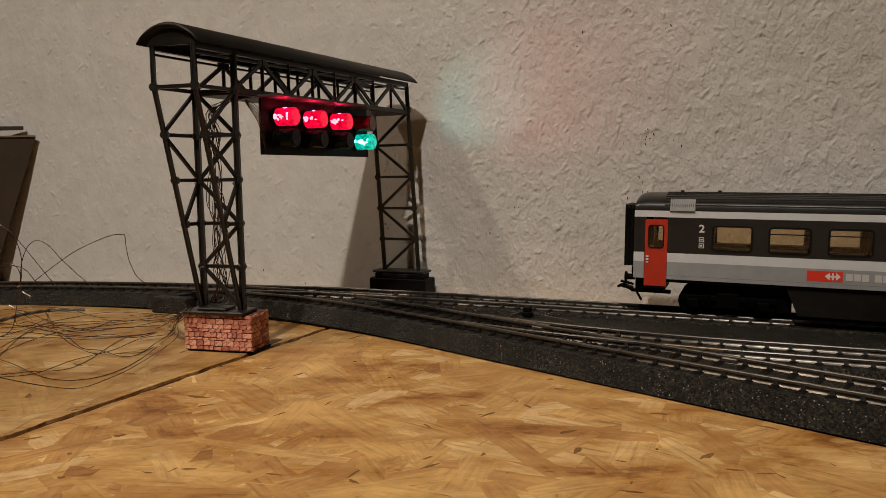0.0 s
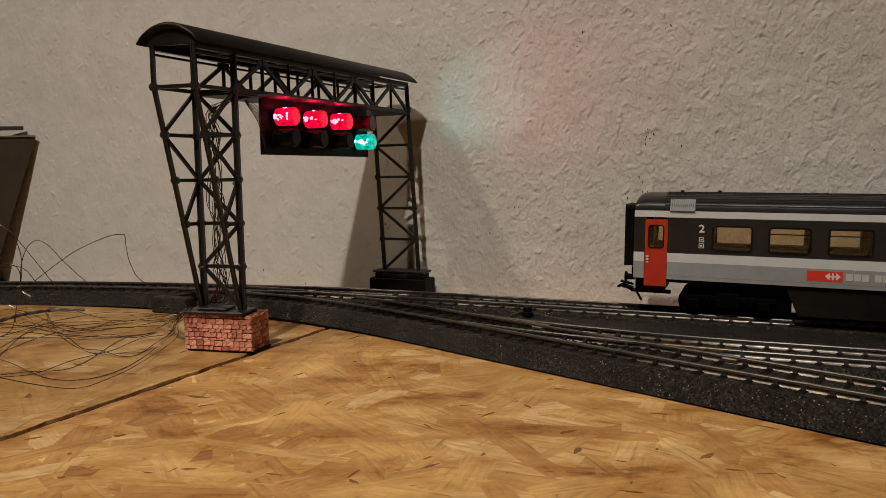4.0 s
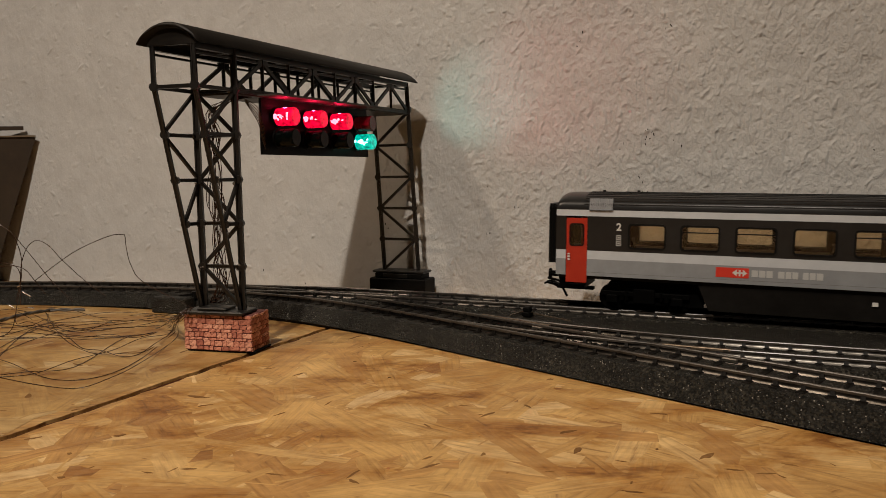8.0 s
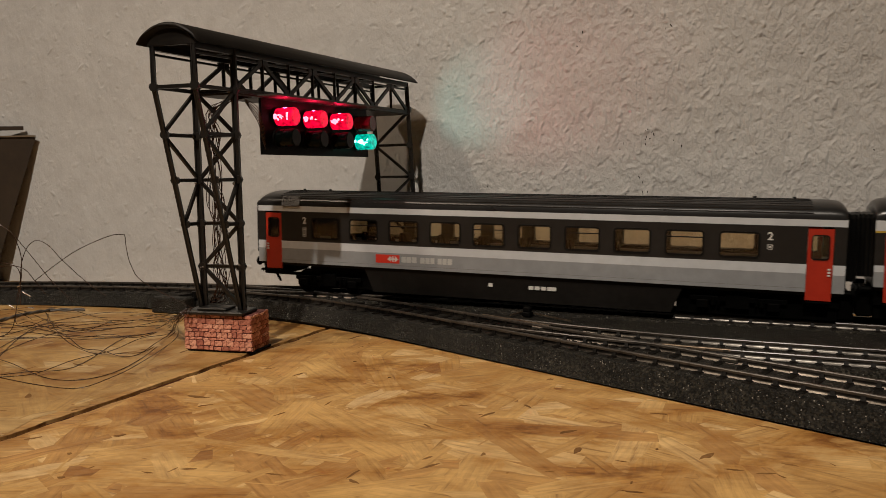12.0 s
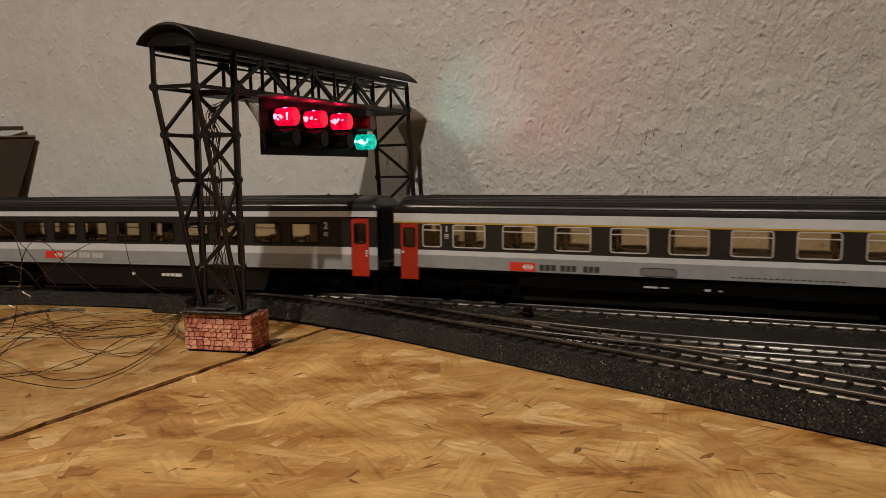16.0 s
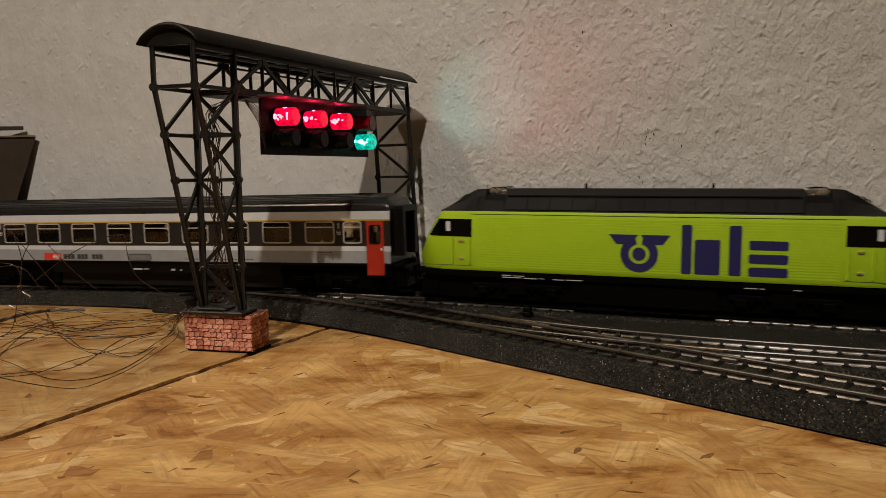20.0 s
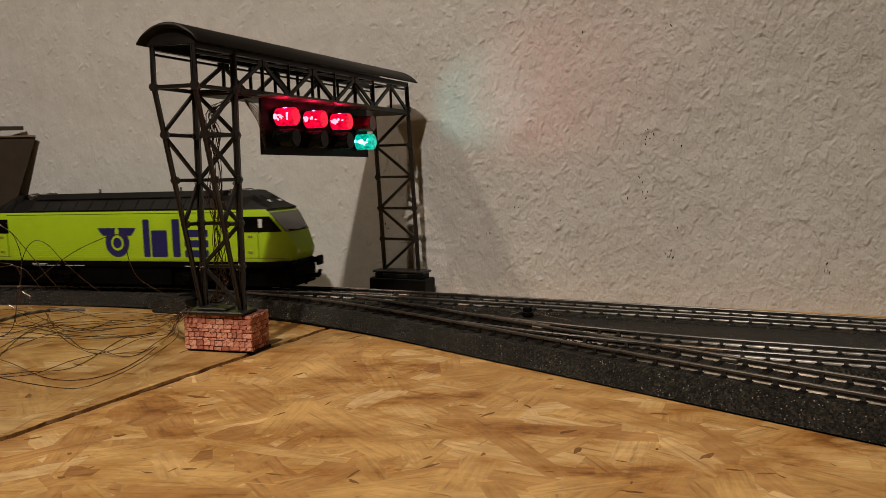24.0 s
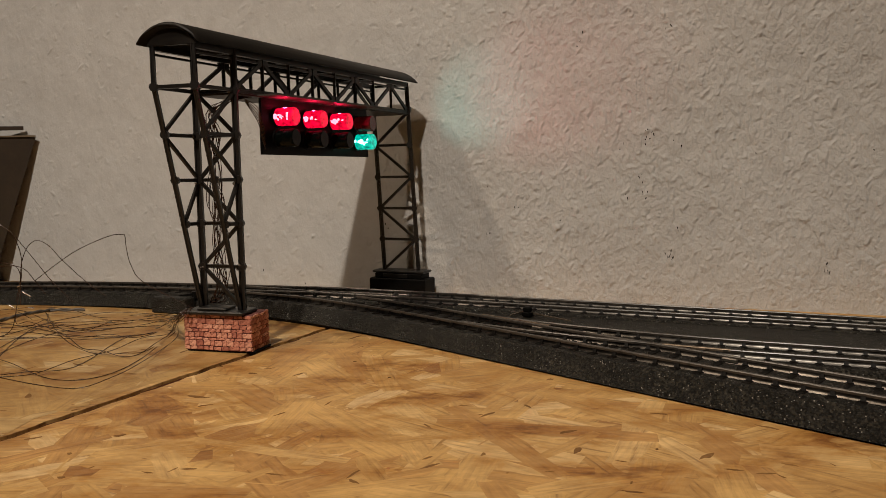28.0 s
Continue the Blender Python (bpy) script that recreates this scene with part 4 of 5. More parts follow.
def sign_block(parent, x0, x1, z0, z1, y, bars, mat):
    """The railway's red sign with its white mark, and bars in place of its wording."""
    s = -1 if y < 0 else 1
    a, c = sorted((y + s * 0.03, y + s * 0.12))
    plate = Build().box(x0, x1, a, c, z0, z1).done("red_sign", SIGN_RED, parent)
    a, c = sorted((y + s * 0.11, y + s * 0.18))
    cx, cz, q = x1 - (z1 - z0) * 0.85, (z0 + z1) / 2, (z1 - z0) * 0.36
    m = Build().box(cx - q * 1.1, cx + q * 1.1, a, c, cz - q * 0.22, cz + q * 0.22).box(cx - q * 0.22, cx + q * 0.22, a, c, cz - q * 0.9, cz + q * 0.9)
    for d in (-1, 1):
        tri = [(cx + d * q * 0.75, cz - q), (cx + d * q * 1.9, cz), (cx + d * q * 0.75, cz + q)]
        m.loft([[(x, yy, z) for x, z in tri] for yy in (a, c)])
    m.done("sign_mark", PRINT_WHITE, plate)
    a, c = sorted((y + s * 0.03, y + s * 0.10))
    for x, w in bars:
        Build().box(x, x + w, a, c, z0 + (z1 - z0) * 0.16, z0 + (z1 - z0) * 0.84).done("lettering_bar", mat, parent)


def wheel(parent, x, y, r):
    w = Build().tube((0, -2.6, 0), (0, 1, 0), r, r, 1.6, 20).tube((0, -1.0, 0), (0, 1, 0), r + 0.8, r + 0.8, 0.5, 20) if y < 0 else \
        Build().tube((0, 1.0, 0), (0, 1, 0), r, r, 1.6, 20).tube((0, 0.5, 0), (0, 1, 0), r + 0.8, r + 0.8, 0.5, 20)
    hub = w.tube((0, -2.9, 0), (0, 1, 0), 1.4, 1.4, 5.8, 10)
    ob = hub.done("wheel", STEEL_DARK, parent)
    ob.matrix_basis = pose(x * MM, y * MM, r * MM)
    return ob


WHEELS = []


def bogie(parent, x, half, r, wide):
    """A bogie: side frames, springs and four wheels."""
    b = Build()
    for s in (-1, 1):
        a, c = sorted((s * (wide - 1.3), s * wide))
        b.box(x - half - 5, x + half + 5, a, c, r + 1.0, r + 3.2, 0.3)
        b.box(x - 4.5, x + 4.5, a - 0.3, c + 0.3, r - 1.8, r + 4.6, 0.4)
        for d in (-1, 1):
            b.box(x + d * half - 2.4, x + d * half + 2.4, a - 0.4, c + 0.4, r - 2.0, r + 1.6, 0.4)
            b.tube((x + d * (half - 4.2), s * (wide - 0.6), r - 0.5), (0, 0, 1), 1.1, 1.1, 3.0, 8)
            b.tube((x + d * 7.2, s * (wide + 0.3), r - 0.2), (0, 0, 1), 0.6, 0.6, 3.6, 6)
    b.box(x - 4, x + 4, -wide + 1, wide - 1, r + 1.2, r + 4.8)
    frame_ = b.done("bogie", STEEL_DARK, parent, "black bogie with springs")
    for d in (-1, 1):
        for s in (-1, 1):
            w = wheel(frame_, x + d * half, s * 7.2, r)
            WHEELS.append((w, x + d * half, s * 7.2, r))
    return frame_


def coach(name, label, spec):
    """A passenger coach; x along it, the seen side at negative y, z over the rail top."""
    c = empty(name, label, "railway coach", "vehicles of the train")
    L, W = 132.6, 16.3
    z_sill, z_white0, z_white1, z_top0, z_top1, z_roof = spec["levels"]
    wz0, wz1 = spec["window_z"]
    d0, d1, dz0, dz1 = spec["door"]
    dark_frame = spec["frame"]
    for s in (-1, 1):
        y = s * W
        doors = [(-d1, -d0), (d0, d1)]
        inner = (-d0 + 0.01, d0 - 0.01)
        band("lower_panel", COACH_GREY, c, inner[0], inner[1], z_sill, z_white0, y, 0.9)
        band("white_band", COACH_WHITE, c, inner[0], inner[1], z_white0, z_white1, y, 0.9)
        band("window_band", COACH_DARK, c, inner[0], inner[1], z_white1, z_top0, y, 0.9, spec["windows"], (wz0, wz1), "dark window band with its openings")
        for e in (-1, 1):
            x0, x1 = sorted((e * d1, e * L))
            band("end_panel", COACH_DARK, c, x0, x1, z_white1, z_top0, y, 0.9)
            band("end_panel_white", COACH_WHITE, c, x0, x1, z_white0 - 0.2, z_white1, y, 0.9)
            band("end_panel_grey", COACH_GREY, c, x0, x1, z_sill, z_white0 - 0.2, y, 0.9)
            xa, xb = sorted((e * d0, e * d1))
            door = band("door", COACH_RED, c, xa + 0.15, xb - 0.15, dz0, dz1, y - s * 0.25, 0.8, [(xa + 1.7, xb - 1.7)], (dz0 + (dz1 - dz0) * 0.575, dz1 - 2.6), "red door with a rounded window")
            v, f = window_ring(xa + 1.9, xb - 1.9, dz0 + (dz1 - dz0) * 0.585, dz1 - 2.8, y - s * 0.25, 0.5, 0.2, 0.8)
            put("door_window", v, f, RUBBER, door)
            a, q = sorted((y - s * 0.6, y - s * 0.9))
            Build().box(xa + 1.6, xb - 1.6, a, q, dz0 + (dz1 - dz0) * 0.57, dz1 - 2.5).done("door_pane", GLASS, door).visible_shadow = False
            a, q = sorted((y - s * 0.2, y + s * 0.15))
            hx = e * (d0 + 1.3) if spec["handle_out"] == 0 else e * (d1 - 1.3)
            knob = Build()
            for low, high in ((0.455, 0.50),) if spec["yellow"] else ((0.345, 0.37), (0.385, 0.415), (0.43, 0.455)):
                knob.box(hx - 0.55, hx + 0.55, a, q, dz0 + (dz1 - dz0) * low, dz0 + (dz1 - dz0) * high, 0.1)
            knob.done("door_handle", PRINT_WHITE, door)
            a, q = sorted((y - s * 1.2, y + s * 0.3))
            Build().box(xa + 0.4, xb - 0.4, a, q, dz0 - 1.1, dz0 - 0.5, 0.1).done("step", STEEL_DARK, c)
        band("top_band", COACH_WHITE, c, -L, L, z_top0, z_top1, y - s * 0.12, 0.9)
        if spec["yellow"]:
            a, q = sorted((y + s * 0.02, y + s * 0.09))
            Build().box(-L, L, a, q, z_top0 - 0.05, z_top0 + 0.65).done("yellow_line", YELLOW, c)
        for x0, x1 in spec["windows"]:
            window(c, x0 + 0.35, x1 - 0.35, wz0 + 0.35, wz1 - 0.35, y, dark_frame, 0.5 if spec["yellow"] else 0.8, (round(x0) % 2 == 0) or spec["yellow"], "")
        if not spec["yellow"]:
            a, q = sorted((y + s * 0.01, y + s * 0.05))
            Build().box(inner[0], inner[1], a, q, z_sill + 1.5, z_sill + 1.64).done("panel_seam", VENT, c)
        x0, x1, z0, z1 = spec["sign"]
        sign_block(c, x0, x1, z0, z1, y, spec["bars"], spec["bar_mat"])
        for e in (-1, 1) if spec["yellow"] else (-1, 1):
            nx = e * spec["class_x"]
            text_mark(spec["class"], 3.6 if spec["yellow"] else 4.4, nx, wz1 - (3.2 if spec["yellow"] else 2.6), y + s * 0.05, PRINT_WHITE, c)
            a, q = sorted((y + s * 0.01, y + s * 0.07))
            for dz in (5.6, 8.1) if not spec["yellow"] and e < 0 else (5.4,):
                m = Build()
                for k in (-1, 1):
                    m.box(nx - 0.95, nx + 0.95, a, q, wz1 - dz + k * 0.85 - 0.12, wz1 - dz + k * 0.85 + 0.12)
                    m.box(nx + k * 0.85 - 0.12, nx + k * 0.85 + 0.12, a, q, wz1 - dz - 0.85, wz1 - dz + 0.85)
                m.box(nx - 0.4, nx + 0.4, a, q, wz1 - dz - 0.3, wz1 - dz + 0.3)
                m.done("pictogram", PRINT_WHITE, c)
        for px, pw, pz, ph in spec["plates"]:
            a, q = sorted((s * (W - 1.6), s * (W - 1.4)))
            Build().box(px, px + pw, a, q, pz, pz + ph).done("plate", PRINT_WHITE if not spec["yellow"] else PRINT_GREY, c)
        if spec["yellow"]:
            v, f = window_ring(-18.4, -4.3, 16.5, 19.5, y, 0.35, 0.12, 0.9)
            rim = put("service_panel", v, f, PRINT_DARK, c)
            a, q = sorted((y + s * 0.01, y + s * 0.05))
            o = rounded(-18.3, -4.4, 16.6, 19.4, 0.8, 3)
            Build().loft([[(x, yy, z) for x, z in o] for yy in (a, q)]).done("panel_door", VENT, rim)
            a, q = sorted((y + s * 0.01, y + s * 0.06))
            for i, (x0, x1, z0, z1) in enumerate(((94.2, 102.0, 16.5, 20.9), (95.8, 100.4, 17.4, 20.0))):
                v, f = window_ring(x0, x1, z0, z1, y, 0.22, 0.1, 0.3)
                put("hatch_frame", v, f, PRINT_DARK if i == 0 else VENT, c)
            g = Build()
            for k in range(18):
                g.box(17 + k * 2.3, 18.6 + k * 2.3, a, q, 17.0, 17.45)
            g.done("small_print", PRINT_DARK, c)
    # roof: an arched shell with long ribs
    n = 22
    rings = []
    for x, f in ((-L, 0.66), (-L + 0.7, 0.84), (-L + 2.2, 0.95), (-L + 5, 1.0), (L - 5, 1.0), (L - 2.2, 0.95), (L - 0.7, 0.84), (L, 0.66)):
        arc = []
        for k in range(n + 1):
            a = math.pi * k / n
            yy = -math.cos(a)
            zz = math.sin(a) ** 0.72
            rib = 0.16 if (k % 2 and 4 < k < n - 4 and abs(x) < L - 9) else 0
            arc.append((x, yy * (W - 0.15), z_top1 + (z_roof - z_top1) * zz * f + rib))
        rings.append(arc)
    Build().loft(rings).done("roof", COACH_ROOF, c, "dark grey arched roof with fine ribs", True)
    ribs = Build()
    for k in range(15):
        yy = -math.cos(0.22 + 2.70 * k / 14)
        zz = z_top1 + (z_roof - z_top1) * math.sin(math.acos(-yy)) ** 0.72
        ribs.box(-L + 12, L - 12, yy * (W - 0.15) - 0.22, yy * (W - 0.15) + 0.22, zz - 0.3, zz + 0.22, 0.1)
    ribs.done("roof_ribs", COACH_ROOF, c)
    if spec["vent"]:
        for e in (-1,):
            for s in (-1, 1):
                g = Build()
                top, bot = (s * 15.0, 48.2), (s * 17.0, 43.3)
                for k in range(13):
                    x = -118 + k * 0.76
                    g.bar((x, bot[0], bot[1]), (x, top[0], top[1]), 0.42, 0.5)
                g.loft([[(x, bot[0] - s * 0.9, bot[1] - 0.4), (x, top[0] - s * 0.9, top[1] - 0.4), (x, top[0] - s * 0.3, top[1] - 0.15), (x, bot[0] - s * 0.3, bot[1] - 0.15)] for x in (-118.4, -108.5)])
                g.done("roof_vent", VENT, c, "pale louvred roof vent")
        for x in (-115, -100, 100, 115):
            Build().tube((x, 0, z_roof - 0.4), (0, 0, 1), 0.9, 0.7, 1.3, 10).done("roof_cap", COACH_ROOF, c)
    # ends: walls, bellows, buffers and couplings
    for e in (-1, 1):
        x0, x1 = sorted((e * (L - 0.9), e * L))
        Build().box(x0, x1, -W + 0.9, W - 0.9, z_sill, z_top1).done("end_wall", COACH_DARK, c)
        g, zt = Build(), z_top1 + 2.2
        folds = []
        for k in range(7):
            o = 0.55 if k % 2 else 0.0
            hoop = [(-10.2 + o, 19), (-10.2 + o, zt - 1.5 - o), (-8.7 + o, zt - o), (8.7 - o, zt - o), (10.2 - o, zt - 1.5 - o), (10.2 - o, 19), (7.2, 19), (7.2, zt - 3), (-7.2, zt - 3), (-7.2, 19)]
            folds.append([(e * (L + 0.8 * k), yy, zz) for yy, zz in hoop])
        g.loft(folds).done("gangway_bellows", RUBBER, c, "black rubber gangway bellows")
        for s in (-1, 1):
            g = Build().tube((e * L, s * 10.2, 14.2), (e, 0, 0), 1.3, 1.3, 3.4, 10).tube((e * (L + 3.4), s * 10.2, 14.2), (e, 0, 0), 2.3, 2.3, 0.8, 14)
            g.done("buffer", STEEL_DARK, c)
        Build().box(*sorted((e * (L - 12), e * (L - 0.5))), -12.5, 12.5, 8.0, z_sill, 0.5).done("buffer_beam", STEEL_DARK, c)
        # black blocks added where shade darkens the gap between vehicles
        if spec["yellow"] or e > 0:
            Build().box(*sorted((e * 106, e * (L - 1))), -11, 11, 2.6, z_sill - 0.2, 0.5).done("end_gear", STEEL_DARK, c, "black block in place of the shade below the coach end")
            Build().box(*sorted((e * (L - 1.2), e * (L + 5.0))), -9, 9, 3.0, 13.8, 0.8).done("drawgear", STEEL_DARK, c)
        g = Build().box(*sorted((e * (L - 14), e * (L + 3))), -1.6, 1.6, 6.2, 7.6, 0.2)
        g.bar((e * (L + 2), 0, 7), (e * (L + 5), 0, 8.2), 2.6, 1.2).bar((e * (L + 1), 1.0, 6.5), (e * (L - 1.5), 1.0, 2.2), 1.0, 0.9)
        # claw of the close coupling
        for s in (-1, 1):
            g.bar((e * (L + 2.5), s * 1.5, 7.6), (e * (L + 7.0), s * 2.6, 8.8), 1.1, 1.1).bar((e * (L + 7.0), s * 2.6, 8.8), (e * (L + 8.6), s * 1.6, 8.2), 0.9, 0.9)
        g.bar((e * (L + 2.0), 0, 9.4), (e * (L + 7.6), 0, 10.6), 2.0, 0.8)
        g.done("coupling", STEEL_DARK, c)
    # underframe
    u = Build()
    u.box(-L + 22, L - 22, -W + 1.2, W - 1.2, z_sill - 0.6, z_sill + 0.6)
    u.box(-L + 1, L - 1, -W + 2.2, W - 2.2, z_sill - 1.6, z_sill + 0.3)
    u.done("underframe", SKIRT, c)
    for x0, x1, z in spec["skirts"]:
        sk, slope = Build(), 0.0 if spec["yellow"] else 5.0
        sk.loft([[(x0 + k, s * (W - 1.6), zz) for s, zz in ((-1, z_sill), (1, z_sill))] + [(x0 + k + (slope if k == 0 else -slope), s * (W - 2.4), z) for s in (1, -1)] for k in (0, x1 - x0)])
        sk.done("equipment_box", BLACK if spec["yellow"] else SKIRT, c, "grey-black equipment box below the floor")
    if spec["yellow"]:
        Build().box(-70.9, 70.9, -9.5, 9.5, 1.6, z_sill - 1.7, 0.4).done("centre_sill", SKIRT, c, "dark brown centre sill behind the equipment boxes")
    for e in (-1, 1):
        # solid black block added so no lit wall shows past the bogie
        Build().box(*sorted((e * 71, e * 106)), -10.5, 10.5, 2.4, z_sill - 0.5, 0.4).done("running_gear", STEEL_DARK, c)
        b = bogie(c, e * 95, 13.5, 5.4, 12.6)
        if not spec["yellow"]:
            b.location.z = (0.75 + 0.0115 * 95 * e) * MM
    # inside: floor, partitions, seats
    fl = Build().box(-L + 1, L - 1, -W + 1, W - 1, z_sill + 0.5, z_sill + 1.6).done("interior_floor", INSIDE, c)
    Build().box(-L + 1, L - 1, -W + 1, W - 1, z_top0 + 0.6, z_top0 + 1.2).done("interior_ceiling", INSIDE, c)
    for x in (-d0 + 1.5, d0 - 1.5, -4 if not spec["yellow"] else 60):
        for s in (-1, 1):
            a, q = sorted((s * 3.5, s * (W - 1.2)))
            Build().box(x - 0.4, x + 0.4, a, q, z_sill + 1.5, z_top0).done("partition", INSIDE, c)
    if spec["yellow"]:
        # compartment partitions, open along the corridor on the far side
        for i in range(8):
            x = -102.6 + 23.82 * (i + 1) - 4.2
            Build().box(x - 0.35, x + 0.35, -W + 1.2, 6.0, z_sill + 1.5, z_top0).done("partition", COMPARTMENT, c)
    mids = [(a + b) / 2 for a, b in spec["windows"]]
    seat = Build()
    seat.box(-2.2, 2.2, -3.6, 3.6, 0, 4.4, 0.4)
    seat.loft([[(x + k, y, z) for x, y in ((-0.6, -3.6), (0.7, -3.6), (0.7, 3.6), (-0.6, 3.6))] for z, k in ((3.8, -1.8), (12.0, -2.8), (13.2, -2.9))])
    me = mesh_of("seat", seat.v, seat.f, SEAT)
    for i, x in enumerate(mids):
        for s in (-1, 1):
            for d in (-1, 1):
                ob = new("seat", me)
                ob.parent = c
                ob.matrix_basis = pose((x + d * 6.6) * MM, s * 10.2 * MM, (z_sill + 1.5) * MM, 0, 0, 0 if d < 0 else 180)
    return c


def second_class():
    w = [(-101.4 + 20.95 * i, -101.4 + 20.95 * i + 14.6) for i in range(10)]
    return coach("second_class_coach", "anthracite and grey second-class coach with red doors on the main line", dict(
        levels=(14.8, 22.1, 25.8, 40.6, 43.3, 50.6), window_z=(27.5, 37.4), door=(119.0, 128.3, 11.6, 39.7), frame=RUBBER, windows=w, yellow=False,
        handle_out=1, sign=(-66.6, -54.2, 17.3, 21.3), bars=[(-53.2, 2.3), (-50.5, 2.3), (-47.8, 2.3), (-43.6, 2.3), (-40.9, 2.0), (-38.5, 2.0), (-34.8, 2.0), (-32.4, 2.0), (-30.0, 2.2)],
        bar_mat=PRINT_GREY, class_x=105.7, plates=[(-10.6, 2.0, 8.8, 1.6), (8.2, 2.2, 8.6, 1.6), (11.0, 2.2, 8.6, 1.6), (13.8, 2.2, 8.6, 1.6), (16.6, 4.0, 8.6, 1.6)],
        vent=True, skirts=[(-74, 74, 2.6)], **{"class": "2"}))


def first_class():
    w = [(-117.7, -108.4)] + [(-102.6 + 23.82 * i, -102.6 + 23.82 * i + 15.5) for i in range(9)] + [(108.6, 117.9)]
    return coach("first_class_coach", "anthracite and grey first-class coach with red doors and a yellow line", dict(
        levels=(15.9, 21.9, 24.2, 36.6, 41.2, 49.3), window_z=(25.7, 36.2), door=(120.2, 129.3, 10.0, 36.8), frame=ALU, windows=w, yellow=True,
        handle_out=1, sign=(-75.5, -63.7, 16.1, 20.0), bars=[(-61.9, 2.2), (-59.3, 2.2), (-56.7, 2.2), (-52.6, 2.2), (-50.0, 2.0), (-47.6, 2.0), (-42.6, 2.0), (-40.2, 2.0), (-37.8, 2.2)],
        bar_mat=PRINT_DARK, class_x=105.8, plates=[(-17.2, 5.6, 11.0, 0.8), (-10.4, 3.2, 11.2, 0.5), (7.0, 2.2, 10.8, 0.9), (12.5, 1.2, 10.8, 0.6)], vent=False, skirts=[(-72, -11.9, 8.8), (-11.85, 34, 9.4), (34.05, 72, 8.8)], **{"class": "1"}))


def locomotive():
    c = empty("electric_locomotive", "lime green electric locomotive with blue lettering bars and emblem, grey roof", "locomotive", "vehicles of the train")
    W = 17.2

    def half(x):
        a = abs(x)
        return W if a < 84 else W - 7.0 * ((a - 84) / 18.8) ** 2.3

    # side outline of one half: x, z
    def section(x):
        a = abs(x)
        top = 42.6 if a <= 89.5 else 42.6 - (a - 89.5) * 1.19 if a <= 92.6 else 38.9 - (a - 92.6) * 1.42 if a <= 98.2 else 31.0 - (a - 98.2) * 1.9
        bot = 15.6 if a < 100.5 else 15.6 + (a - 100.5) * 1.6
        return bot, max(top, bot + 0.4)

    nose = [84, 85.5, 87, 88.3, 89.5, 91, 92.6, 94, 95.5, 97, 98.2, 99.2, 100, 100.7, 101.3, 101.8, 102.2, 102.55, 102.8]
    xs = [-x for x in reversed(nose)] + list(range(-80, 81, 8)) + nose
    rings = []
    for x in xs:
        h, (b, t) = half(x), section(x)
        m = min(1.0, (t - b) / 6)
        rings.append([(x, -h + 0.6 * m, b), (x, -h, b + 1.2 * m), (x, -h, t - 1.6 * m), (x, -h + 0.5 * m, t), (x, h - 0.5 * m, t), (x, h, t - 1.6 * m), (x, h, b + 1.2 * m), (x, h - 0.6 * m, b)])
    body = Build().loft(rings).done("body", LIME, c, "lime green body with rounded slanting cabs", True)
    body.data.set_sharp_from_angle(angle=radians(28))
    for s in (-1, 1):
        y = s * W
        a, q = sorted((y - s * 0.1, y + s * 0.035))
        g = Build()
        for k in range(20):
            z = 17.6 + k * 1.13
            g.box(-72.5, 73.5, a, q, z, z + 0.62)
        g.done("side_ribs", LIME, c, "fine horizontal ribs pressed into the side")
        a, q = sorted((y, y + s * 0.09))
        Build().box(-75.5, 75, a, q, 41.2, 41.45).done("seam_line", PRINT_DARK, c)
        for e in (-1, 1):
            xa, xb = sorted((e * 75, e * 100))
            Build().box(xa, xb, a, q, 17.6, 17.8).done("seam_line", PRINT_DARK, c)
            a2, q2 = sorted((y - s * 0.2, y + s * 0.16))
            yy = lambda x: s * (half(x) + 0.12)
            cols = [(75.2, 31.0, 39.0), (79, 31.0, 39.0), (84, 31.0, 39.0), (87, 31.0, 39.0), (91.4, 31.0, 39.0), (93.2, 31.0, 36.6), (95.0, 31.0, 34.1), (96.9, 31.0, 31.4)]
            win = Build().loft([[(e * x, yy(x) - s * 0.7, z0), (e * x, yy(x), z0), (e * x, yy(x), z1), (e * x, yy(x) - s * 0.7, z1)] for x, z0, z1 in cols])
            ob = win.done("cab_window", DARK_GLASS, c, "black cab side window")
            # pale patch on the glass in place of fittings seen inside the cab
            a3, q3 = sorted((s * (half(e * 87) + 0.02), s * (half(e * 87) + 0.4)))
            Build().box(*sorted((e * 85.6, e * 87.6)), a3, q3, 33.4, 37.8).done("window_post", COACH_WHITE, ob)
            d = Build()
            for x in (75.9, 84.3):
                d.box(*sorted((e * x, e * (x + 0.6))), *sorted((y, y + s * 0.7)), 18.5, 30.6)
            d.done("door_rails", LIME, c)
            d = Build()
            for z in (20.5, 28.6):
                d.box(*sorted((e * 79.2, e * 81.6)), *sorted((y, y + s * 0.5)), z, z + 0.7)
            d.done("door_handles", SILVER, c)
        # emblem and lettering bars
        f = 1 if s < 0 else -1
        a, q = sorted((y + s * 0.02, y + s * 0.16))
        em = Build()
        for d in (-1, 1):
            w = [(d * 0.6, 33.7), (d * 12.6, 33.7), (d * 9.4, 29.6), (d * 3.0, 29.6)]
            em.loft([[(-1.2 + f * x, yy, z) for x, z in w] for yy in (a, q)])
        n = 28
        for r0, r1 in ((4.2, 7.7), (0.0, 2.8)):
            outer = [(r1 * math.sin(2 * math.pi * i / n), 25.6 + r1 * math.cos(2 * math.pi * i / n)) for i in range(n)]
            inner = [(r0 * math.sin(2 * math.pi * i / n), 25.6 + r0 * math.cos(2 * math.pi * i / n)) for i in range(n)]
            for i in range(n):
                j = (i + 1) % n
                p = [outer[i], outer[j], inner[j], inner[i]]
